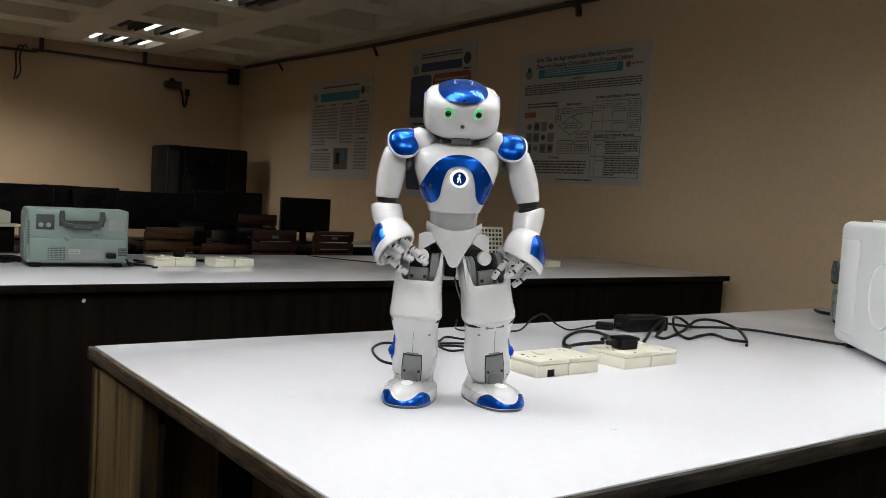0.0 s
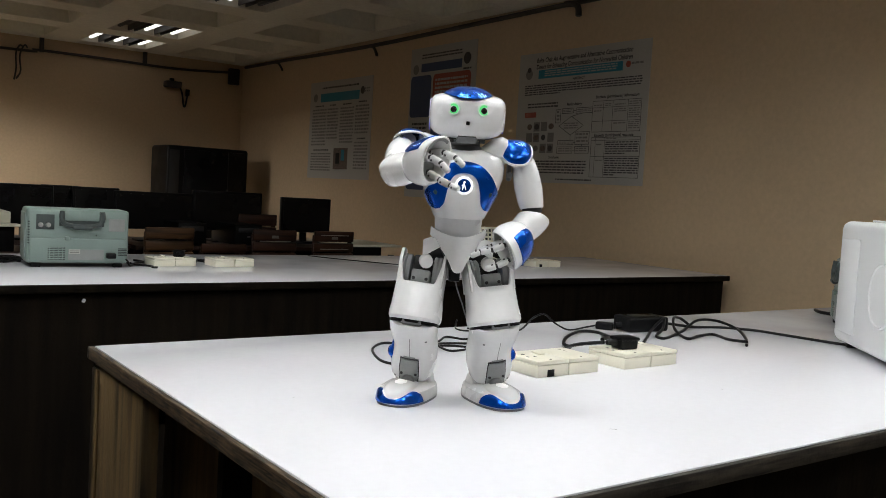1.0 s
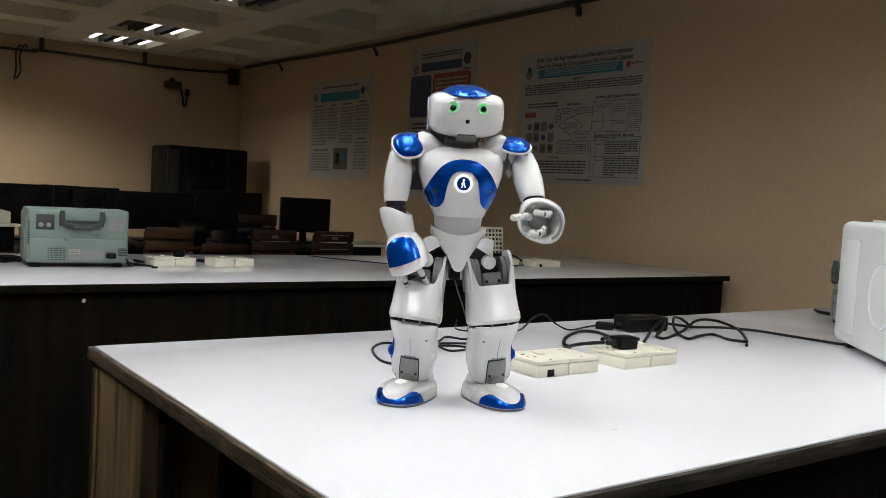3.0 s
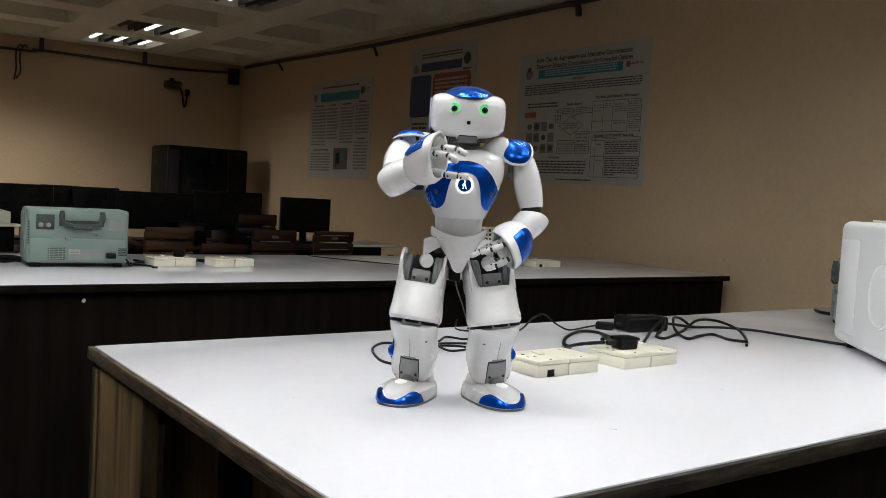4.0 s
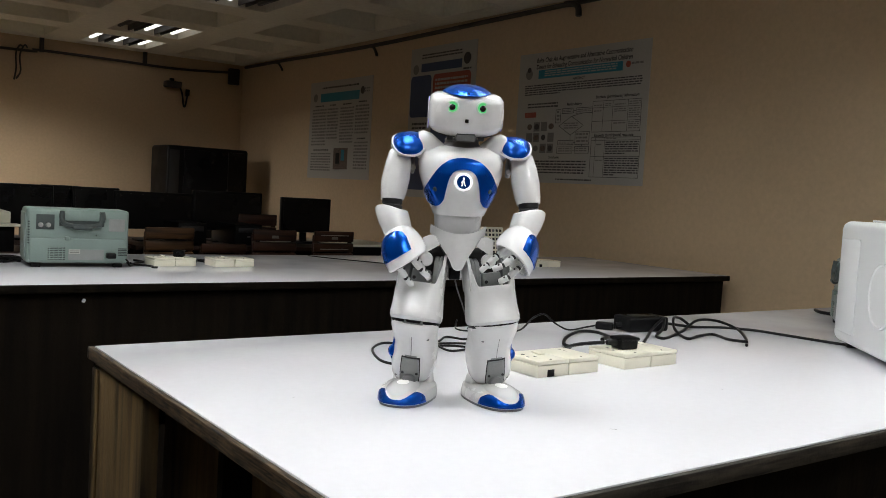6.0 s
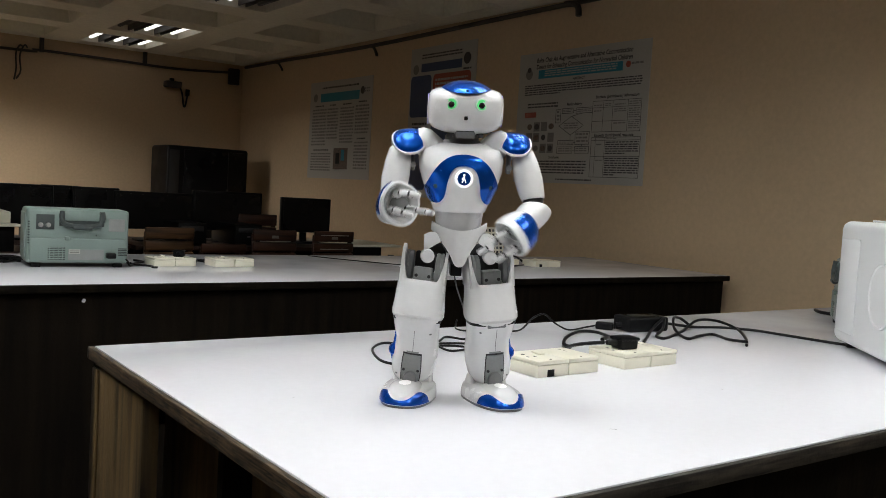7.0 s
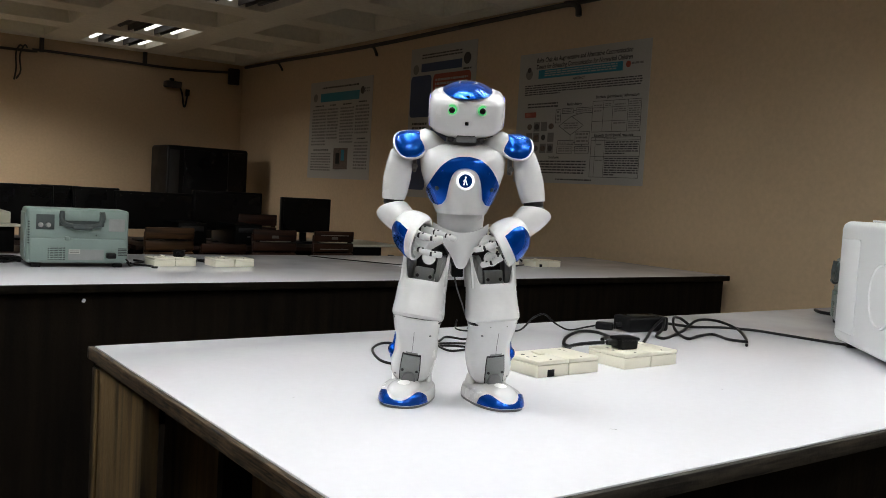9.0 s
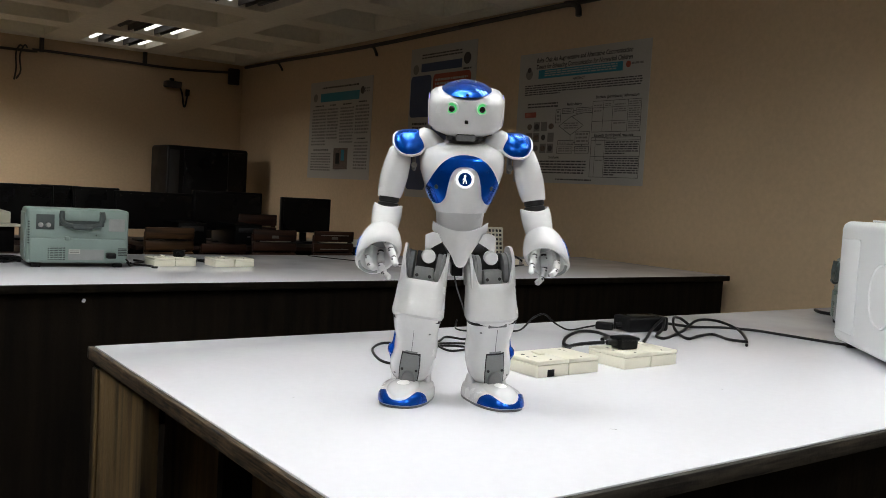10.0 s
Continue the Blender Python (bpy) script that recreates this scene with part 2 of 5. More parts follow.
room()
light_fixture(2.565, 9.10, TUBE_C)
light_fixture(2.565, 8.11, TUBE_C, (0, 1, 1))
light_fixture(2.565, 6.14, TUBE_C, (1, 1, 0))
light_fixture(0.605, 8.11, TUBE_B, louvred=True)
light_fixture(0.605, 3.185, TUBE_R, louvred=True)
light_fixture(-0.375, 2.20, TUBE_A, louvred=True)
light_fixture(-0.375, 0.23, TUBE_S)
light_fixture(0.605, 1.215, TUBE_M)
light_fixture(0.605, -0.755, TUBE_S)
light_fixture(1.585, 1.215, TUBE_R)
light_fixture(1.585, 0.23, TUBE_R)
light_fixture(2.565, 0.23, TUBE_R)


def table(name, x0, x1, y0, y1, label, legs, seam=None, edge_x=TRIMWOOD_X, edge_y=TRIMWOOD_Y):
    """A long laboratory table: laminate top, wooden edge strips, panelled body."""
    t = thing(name, pose(0, 0, 0), label, "table", "laboratory tables")
    e = 0.0115
    if seam:
        part("tabletop", box(x0, y0, TOP - .026, seam - .0015, y1, TOP, .0015), LAMINATE, t, "glossy white laminate top")
        part("tabletop", box(seam + .0015, y0, TOP - .026, x1, y1, TOP, .0015), LAMINATE, t, "glossy white laminate top")
    else:
        part("tabletop", box(x0, y0, TOP - .026, x1, y1, TOP, .0015), LAMINATE, t, "glossy white laminate top")
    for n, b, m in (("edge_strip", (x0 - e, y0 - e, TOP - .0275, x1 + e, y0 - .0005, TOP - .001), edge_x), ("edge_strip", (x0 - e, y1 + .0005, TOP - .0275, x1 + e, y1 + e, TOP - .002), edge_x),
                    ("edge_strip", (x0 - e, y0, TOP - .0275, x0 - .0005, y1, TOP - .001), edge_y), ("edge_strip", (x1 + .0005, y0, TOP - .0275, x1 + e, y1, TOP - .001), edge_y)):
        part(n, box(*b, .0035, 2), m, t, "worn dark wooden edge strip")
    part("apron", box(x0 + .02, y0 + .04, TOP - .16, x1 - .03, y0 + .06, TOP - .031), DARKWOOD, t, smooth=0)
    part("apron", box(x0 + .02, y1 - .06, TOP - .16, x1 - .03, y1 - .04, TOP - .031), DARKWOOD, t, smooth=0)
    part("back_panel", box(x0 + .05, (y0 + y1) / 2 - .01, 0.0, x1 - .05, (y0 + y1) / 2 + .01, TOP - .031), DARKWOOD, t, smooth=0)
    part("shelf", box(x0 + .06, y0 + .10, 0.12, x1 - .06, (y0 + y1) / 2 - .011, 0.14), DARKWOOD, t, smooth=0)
    for lx, ly0, ly1 in legs:
        part("leg", box(lx, ly0, 0.0, lx + .03, ly1, TOP - .036, .003), LEGWOOD, t, "worn wooden panel leg with streaky varnish")
        part("leg_moulding", box(lx - .006, ly1 - .05, 0.0, lx - .0005, ly1 - .012, TOP - .038, .002), LEGWOOD, t)
    return t


table("lab_table", 0.485, 3.9, 0.741, 1.843, "white-topped laboratory table with worn dark wooden edges", [(0.482, 1.515, 1.835), (0.508, 0.80, 1.0), (2.2, 0.80, 1.78), (3.8, 0.8, 1.78)])
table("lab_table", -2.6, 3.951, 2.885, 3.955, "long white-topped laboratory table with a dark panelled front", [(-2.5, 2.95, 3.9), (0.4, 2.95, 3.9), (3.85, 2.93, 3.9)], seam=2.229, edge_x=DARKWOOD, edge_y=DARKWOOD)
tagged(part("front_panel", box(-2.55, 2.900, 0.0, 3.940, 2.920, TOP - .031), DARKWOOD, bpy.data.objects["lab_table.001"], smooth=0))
part("side_panel", box(.585, .80, 0.0, .600, 1.70, TOP - .032), LEGWOOD, bpy.data.objects["lab_table"], "brown inner side panel", smooth=0)
for x, y, a, l in ((.93, 1.50, 40, .010), (1.02, .93, -50, .016), (.78, 1.72, 20, .006), (1.45, 1.05, 70, .008), (.66, 1.30, 10, .007)):
    part("scratch", box(-l / 3, -.0004, 0, l / 3, .0004, .0003), RLGREY, bpy.data.objects["lab_table"], at=pose(x, y, TOP, 0, 0, a), smooth=0)
part("paint_chip", moved(box(-.005, -.001, -.006, .005, .001, .006, .0008, 1), Matrix.Translation((.725, 2.8985, .745)) @ Matrix.Rotation(.5, 4, "Y")), LAMINATE, bpy.data.objects["lab_table.001"], "small bare white chip")

# ---- the robot ----
BASE = pose(0.8904, 1.1696, TOP, 0, 0, 232.7)
robot = thing("humanoid_robot", BASE, "white and blue toy-sized humanoid robot gesturing on the table", "robot")

TORSO_RINGS = [(-.052, -.002, 0, .036, .033, 2.4), (-.036, 0, 0, .041, .0375, 2.5), (-.012, .002, 0, .046, .0395, 2.6), (-.0115, .003, 0, .050, .0420, 2.6), (.008, .003, 0, .055, .0500, 2.6), (.030, .003, 0, .060, .0600, 2.6),
               (.055, .002, 0, .061, .068, 2.7), (.074, 0, 0, .058, .070, 2.8), (.089, -.002, 0, .051, .066, 2.6), (.0975, -.004, 0, .040, .052, 2.4), (.1015, -.005, 0, .026, .034, 2.2)]


def ring_at(rings, a):
    for r0, r1 in zip(rings, rings[1:]):
        if r0[0] <= a <= r1[0]:
            k = (a - r0[0]) / max(1e-6, r1[0] - r0[0])
            return [p + (q - p) * k for p, q in zip(r0, r1)]
    return list(rings[0] if a < rings[0][0] else rings[-1])


def front(rings, y, z):
    """The point and normal of an upright skin's front at (y, z)."""
    def x(y, z):
        _, cu, cv, ru, rv, p = ring_at(rings, z)
        return cu + ru * max(0.0, 1 - min(1, abs((y - cv) / rv)) ** p) ** (1 / p)
    h = .001
    n = Vector((1, -(x(y + h, z) - x(y - h, z)) / (2 * h), -(x(y, z + h) - x(y, z - h)) / (2 * h))).normalized()
    return Vector((x(y, z), y, z)), n


def disc(r, depth, at, m, name, parent, rim=.0008, label="", n=24):
    """A small round piece whose face looks along the x of the pose at."""
    return part(name, moved(spun("x", [(-depth, r), (depth - rim, r), (depth, r - rim)], n), at), m, parent, label)


def facing(p, n):
    return Matrix.Translation(p) @ Vector(n).to_track_quat("X", "Z").to_matrix().to_4x4()


def make_torso():
    t = part("torso", loft("z", TORSO_RINGS[3:], 40), RW, robot, "glossy white chest shell")
    part("waist", loft("z", TORSO_RINGS[:3], 36), RBELLY, t, "pale grey waist section")
    for s in (-1, 1):
        part("shoulder_yoke", loft("y", [(s * .030, -.006, .078, .030, .026, 2.3), (s * .050, -.004, .092, .031, .028, 2.3), (s * .064, -.002, .0985, .028, .0255, 2.3), (s * .072, 0, .100, .023, .021, 2.2), (s * .0745, 0, .100, .016, .015, 2.1)], 24), RW, t)
        part("shoulder_motor", moved(spun("y", [(s * .068, .017), (s * .090, .017)], 20), Matrix.Translation((0, 0, .100))), RDARK, t)
        part("shoulder_bracket", box(-.012, s * .079 - .003, .052, .012, s * .079 + .003, .092, .003), RGREY, t)
        part("screw", moved(spun("x", [(.0125, .005), (.0150, .005), (.0150, .003), (.0140, .0028)], 14), Matrix.Translation((0, s * .079, .062))), RLGREY, t)
    # arch-shaped plate round the button
    outer = [(.0395, .003), (.0500, .008), (.0578, .026), (.0535, .040), (.0455, .055), (.0330, .0695), (.0175, .0775), (0, .0800)]
    inner = [(.0345, .005), (.0290, .014), (.0265, .030), (.0235, .044), (.0195, .0535), (.0140, .0590), (.0070, .0618), (0, .0625)]
    def along(line, u):
        k = min(u, .9999) * (len(line) - 1)
        i = int(k)
        q = [Vector(line[min(max(j, 0), len(line) - 1)]) for j in (i - 1, i, i + 1, i + 2)]
        if i + 2 >= len(line):
            q[3] = Vector((-line[-2][0], line[-2][1]))
        w = k - i
        return .5 * (2 * q[1] + (q[2] - q[0]) * w + (2 * q[0] - 5 * q[1] + 4 * q[2] - q[3]) * w * w + (3 * q[1] - q[0] - 3 * q[2] + q[3]) * w ** 3)
    def arch(u, v):
        side = -1 if u < .5 else 1
        k = 1 - abs(u - .5) * 2
        p = along(outer, k).lerp(along(inner, k), v)
        return front(TORSO_RINGS, side * p.x, p.y)
    part("chest_plate", sheet(arch, 56, 8, .0022), RBLUE, t, "arched glossy blue chest plate")
    for y, z in ((-.043, .030), (-.036, .056), (.043, .030), (.036, .056)):
        p, n = front(TORSO_RINGS, y, z)
        disc(.0038 if z < .05 else .0026, .0027, facing(p, n), RDARK if z < .05 else RBLUE, "sonar_window", t)
    p, n = front(TORSO_RINGS, 0, .043)
    b = disc(.0145, .0030, facing(p, n), BUTTON_RING, "chest_button", t, label="glowing white ring with a dark blue centre")
    disc(.0112, .0034, facing(p, n), RBLUE, "button_centre", b)
    f = facing(p + n * .0038, n)
    bm = ball((0, 0, .0055), (.0006, .0018, .0018), 10, 6)
    for q in (((0, .0002, .003), (0, -.0028, -.0065)), ((0, -.0002, .003), (0, .0028, -.0065)), ((0, 0, .0035), (0, -.0035, -.001))):
        join(bm, wire(q, .0009, 6, 2))
    part("button_mark", moved(bm, f), BUTTON_RING, b, smooth=0)
    # neck
    part("neck", spun("z", [(.088, .036), (.098, .034), (.103, .031), (.106, .028), (.112, .028), (.114, .025), (.128, .024)], 24), RGREY, t, "dark grey ribbed neck")
    # V-shaped pelvis plate
    def vee(u, v):
        y = (u - .5) * 2
        w, half = abs(y), .0445
        top = -.0285 - .0125 * (1 - y * y)
        low = -.1015 + .004 * (w / .2) ** 2 if w < .2 else -.0975 + .0545 * ((w - .2) / .8) ** .72
        low = min(low, top - .007)
        z = top + (low - top) * v
        x = .049 - .030 * y * y - .010 * v
        return Vector((x, y * half, z)), Vector((.9, .45 * y, .1)).normalized()
    part("pelvis_plate", sheet(vee, 28, 8, .003), RW, t, "white V-shaped pelvis cover")
    part("pelvis_core", loft("z", [(-.100, 0, 0, .020, .012, 3), (-.07, 0, 0, .030, .026, 3), (-.045, 0, 0, .032, .034, 3)], 20), RDARK, t)
    part("rear_connector", box(-.034, -.0095, -.122, -.004, .0095, -.085, .002), BLACK, t, "black connector block")
    part("hip_axle", spun("y", [(-.050, .012), (.050, .012)], 16), RDARK, t).location = (0, 0, -.078)
    for s in (-1, 1):
        def wing(u, v):
            y = .028 + .029 * u
            hi = -.045 - .016 * abs(u - .55) ** 1.5 - (.012 if u < .3 else 0) * (1 - u / .3)
            lo = -.078 + .018 * (1 - u)
            return Vector((.030, s * y, hi + (lo - hi) * v)), Vector((1, s * .2, 0)).normalized()
        part("hip_bracket", sheet(wing, 10, 5, .003), RW, t, "white hip bracket")
        part("hip_cap", moved(spun("x", [(.022, .0115), (.036, .0115), (.0385, .010), (.0385, .004)], 24), Matrix.Translation((0, s * .0512, -.085))), RW, t, "white round hip cap")
        part("screw", moved(spun("x", [(.030, .0024), (.0342, .0024)], 12), Matrix.Translation((0, s * .041, -.070))), RDARK, t)
    return t


HEAD_RINGS = [(-.013, 0, 0, .034, .026, 2.2), (-.010, .001, 0, .046, .0385, 2.8), (-.002, .002, 0, .0525, .0555, 3.4), (.006, .002, 0, .0555, .0620, 3.8), (.024, .002, 0, .0575, .0635, 3.8), (.045, .002, 0, .0575, .0630, 3.8), (.053, .001, 0, .0562, .0612, 3.6),
              (.0590, 0, 0, .0528, .0570, 3.2), (.0622, -.002, 0, .046, .049, 2.9), (.0640, -.003, 0, .030, .030, 2.4)]


def make_head():
    h = part("head", loft("z", HEAD_RINGS, 48), RW, robot, "white rounded-box head shell")
    def dome(u, v):
        w, r = 2 * math.pi * u, v
        c_, s_ = math.cos(w), math.sin(w)
        y, x = math.copysign(abs(s_) ** .74, s_) * .0400 * r, .001 + math.copysign(abs(c_) ** .74, c_) * .0585 * r
        lift = (1 - r ** 2.6)
        z = .0635 + .0120 * lift - .0050 * max(0, math.cos(w)) ** 2 * r ** 6
        return Vector((x, y, z)), Vector((math.cos(w) * r * .9, math.sin(w) * r * .8, .6)).normalized()
    part("head_cap", sheet(dome, 44, 10, .0018), RBLUE, h, "glossy blue domed head cap")
    def touch(u, v):
        w = 2 * math.pi * u
        r = .34 + .05 * v
        return Vector((-.004 + math.cos(w) * .0585 * r, math.sin(w) * .0415 * r, .0635 + .0120 * (1 - r ** 2.6) + .0012)), Vector((0, 0, 1))
    part("touch_sensor", sheet(touch, 32, 2, .0008), RLGREY, h)
    for s in (-1, 1):
        p, n = front(HEAD_RINGS, s * .0248, .0405)
        n = Vector((.96, s * .26, .05)).normalized()
        f = facing(p - n * .0008, n)
        e = part("eye", moved(spun("x", [(-.002, .0108), (.0012, .0108), (.0020, .0098), (.0016, .0085), (.0010, .0084)], 28), f), EYE_PALE, h, "round eye with a glowing green ring")
        part("eye_light", moved(spun("x", [(-.001, .0088), (.0013, .0088), (.0019, .0060), (.0012, .0052)], 28), f), EYE_GREEN, e)
        part("pupil", moved(ball((.0014, 0, -.0012), (.0024, .0052, .0052), 20, 10), f), PUPIL, e)
        ear = part("ear", moved(spun("y", [(0, .026), (s * .0014, .026), (s * .0020, .024), (s * .0016, .020), (s * .0022, .010), (s * .0022, .003)], 32), Matrix.Translation((-.010, s * .0622, .026))), RW, h, "round white ear speaker")
        part("ear_light", moved(spun("y", [(0, .0275), (s * .0009, .0275)], 32), Matrix.Translation((-.010, s * .0622, .026))), EAR_LED, ear)
    p, n = front(HEAD_RINGS, 0, .0178)
    part("mouth_camera", moved(box(-.002, -.0030, -.0034, .0009, .0030, .0030, .0008, 1), facing(p, n)), PUPIL, h)
    part("forehead_camera", moved(spun("x", [(-.002, .0028), (.0022, .0028), (.0022, .001)], 14), facing(Vector((.0570, 0, .0605)), (1, 0, .6))), PUPIL, h)
    part("chin_hinge", box(.026, -.0165, -.0165, .0520, .0165, -.0050, .0025), RGREY, h)
    part("chin_recess", box(.040, -.0150, -.0060, .0525, .0150, -.0015, .001), RDARK, h)
    for s in (-1, 1):
        part("jaw_gap", wire([(.0500, s * .018, -.0095), (.0470, s * .030, -.0088), (.0400, s * .044, -.0060)], .0009, 6, 4), RDARK, h)
        part("jaw_clip", moved(box(-.003, -.0045, -.004, .003, .0045, .003, .001), Matrix.Translation((.0470, s * .0255, -.0115)) @ Matrix.Rotation(s * .35, 4, "Z")), RDARK, h)
    for ob in [h] + h.children_recursive:
        for v in ob.data.vertices:
            v.co.z = .0400 + (v.co.z - .0400) * .945
            v.co.y *= .962
    return h


SIDES = (("R", -1), ("L", 1))


def make_arm(s):
    """Shoulder, upper arm, forearm and hand of one side; s is +1 for the side of positive y."""
    sh = part("shoulder", ball((.004, -s * .004, 0), (.0235, .0215, .0235), 24, 14), RW, robot, "white ball shoulder under a blue cap")
    d = Vector((-.64, s * .04, .77)).normalized()
    f = facing(d * .013 + Vector((.011, -s * .012, 0)), d)
    def dome(hu, hv, height, base, inner=0.0):
        def fn(u, v):
            w = 2 * math.pi * u
            a = (inner + (1 - inner) * v) * math.pi / 2
            low = math.cos(w)
            q = Vector((base + height * math.cos(a), hu * (1 - .20 * max(0, low)) * math.copysign(abs(math.sin(w)) ** .72, math.sin(w)) * math.sin(a) ** .9, hv * (1.14 if low > 0 else .88) * math.copysign(abs(low) ** (.85 if low > 0 else .6), low) * math.sin(a) ** .9))
            n = Vector((math.cos(a) + .1, math.sin(w) * math.sin(a), math.cos(w) * math.sin(a))).normalized()
            return f @ q, f.to_3x3() @ n
        return fn
    part("cap_rim", sheet(dome(.0272, .0285, .0120, .0010, .84), 36, 4, .0020), RW, sh, "white rim")
    part("shoulder_cap", sheet(dome(.0250, .0264, .0140, .0015), 36, 10, .0016), RBLUE, sh, "glossy blue shoulder cap")
    ua = part("upper_arm", loft("x", [(.006, s * .000, 0, .012, .014, 2.2), (.014, s * .002, 0, .0180, .019, 2.3), (.034, s * .004, 0, .0215, .0225, 2.4), (.060, s * .007, -.001, .0228, .0235, 2.4), (.082, s * .009, -.001, .0210, .0215, 2.4), (.0925, s * .010, 0, .0190, .0200, 2.4), (.0940, s * .010, 0, .0180, .0190, 2.3), (.0920, s * .010, 0, .0160, .0170, 2.2)], 34), RW, robot, "glossy white upper arm shell")
    part("elbow_joint", spun("x", [(.088, .0165), (.1000, .0165), (.1008, .0150), (.1030, .0150), (.1038, .0170), (.112, .0172), (.120, .0150), (.124, .010)], 26), RDARK, ua, "dark grey elbow joint").location = (0, s * .010, 0)
    part("screw", moved(spun("z", [(.021, .003), (.0236, .003), (.0236, .001)], 12), Matrix.Translation((.020, s * .004, 0))), RGREY, ua)
    cup = loft("x", [(.010, 0, 0, .0165, .0165, 2.1), (-.004, 0, 0, .0190, .0190, 2.2), (-.0120, 0, 0, .0205, .0205, 2.2), (-.0145, 0, 0, .0218, .0218, 2.2), (-.0125, 0, 0, .0233, .0233, 2.2), (-.004, 0, 0, .0245, .0243, 2.3), (.012, 0, 0, .0245, .0243, 2.3), (.028, 0, 0, .0228, .0228, 2.3), (.040, 0, 0, .0212, .0212, 2.2), (.043, 0, 0, .0200, .0200, 2.2), (.050, 0, 0, .018, .018, 2.2)], 36)
    for v in cup.verts:
        if v.co.x < .010:
            v.co.x += (.025 * (.5 - .5 * s * v.co.y / .0245) ** 1.5 - .006 * abs(v.co.z / .0245) ** 2) * (.010 - v.co.x) / .0245
    fa = part("forearm", cup, RW, robot, "glossy white elbow and forearm shell")
    rings = [(.034, 0, 0, .019, .019, 2.1), (.040, s * .001, 0, .0245, .0245, 2.2), (.050, s * .002, 0, .0295, .0290, 2.3), (.064, s * .003, 0, .0330, .0325, 2.4), (.078, s * .003, 0, .0340, .0335, 2.4), (.087, s * .003, 0, .0330, .0325, 2.4), (.0895, s * .003, 0, .0310, .0305, 2.4),
             (.0885, s * .003, 0, .0285, .0280, 2.4), (.072, s * .002, 0, .0240, .0235, 2.3), (.062, s * .002, 0, .0180, .0180, 2.2)]
    gaunt = loft("x", rings, 34)
    for v in gaunt.verts:
        if v.co.x > .058:
            v.co.x += .017 * (s * v.co.y / .034) * min(1.0, (v.co.x - .058) / .026)
    hd = part("hand", gaunt, RW, robot, "white gauntlet with a blue back and three digits")
    part("wrist_plate", spun("x", [(.0625, .0165), (.0650, .0165), (.0655, .012)], 22), RLGREY, hd)
    def back(u, v):
        a = (v - .5) * 2
        e = math.sqrt(max(0.0, 1 - a * a))
        x0, x1 = .0620 - .0170 * e ** .9, .0775
        x = x0 + (x1 - x0) * u
        _, cu, cv, ru, rv, p = ring_at(rings[:6], x)
        w = a * radians(48)
        c, q = math.cos(w), math.sin(w)
        return Vector((x + (.017 * c * min(1.0, (x - .058) / .026) if x > .058 else 0), cu + s * ru * abs(c) ** (2 / p), cv + rv * math.copysign(abs(q) ** (2 / p), q))), Vector((-.2, s * c, q)).normalized()
    part("hand_patch", sheet(back, 10, 18, .0016), RBLUE, hd, "glossy blue hand-back plate")
    part("finger_slot", sheet(lambda u, v: (Vector((.0893 + .017 * (.033 - .0035 * v) * math.cos((u - .5) * 1.5) / .034, s * (.0328 - .0035 * v) * math.cos((u - .5) * 1.5), (.0310 - .0035 * v) * math.sin((u - .5) * 1.5))), Vector((1, 0, 0))), 12, 2, .0012), RLGREY, hd)
    def digit(name, root, yaw, first, curl, lens, r):
        bm = bmesh.new()
        joints = bmesh.new()
        m = Matrix.Translation(root) @ Matrix.Rotation(yaw, 4, "Y") @ Matrix.Rotation(-s * first, 4, "Z")
        for i, L in enumerate(lens):
            k = r * (1 - .10 * i)
            join(bm, moved(loft("x", [(0, 0, 0, k * .7, k * .7, 2.2), (.002, 0, 0, k, k, 2.4), (L * .5, 0, 0, k * .96, k * .96, 2.5), (L - .003, 0, 0, k * .95, k * .95, 2.4), (L - .001, 0, 0, k * .7, k * .7, 2.2)], 12), m.copy()))
            join(joints, moved(spun("x", [(-.0030, k * .80), (.0024, k * .80)], 10), m.copy()))
            for q in (-1, 1):
                join(joints, moved(spun("z", [(q * k * .8, .0017), (q * (k + .0003), .0017)], 8), m @ Matrix.Translation((.0055, 0, 0))))
            m = m @ Matrix.Translation((L + .0012, 0, 0)) @ Matrix.Rotation(-s * curl, 4, "Z")
        d_ = part(name, bm, FINGER, hd, "pale jointed robot digit")
        part("finger_joint", joints, RDARK, d_)
    digit("finger", (.072, s * .013, .0125), radians(-4), radians(8), radians(22), (.022, .020, .018), .0061)
    digit("finger", (.072, s * .013, -.0125), radians(4), radians(8), radians(22), (.022, .020, .018), .0061)
    digit("thumb", (.066, -s * .013, 0), 0, radians(34), radians(-4), (.022, .020, .017), .0060)
    return sh, ua, fa, hd


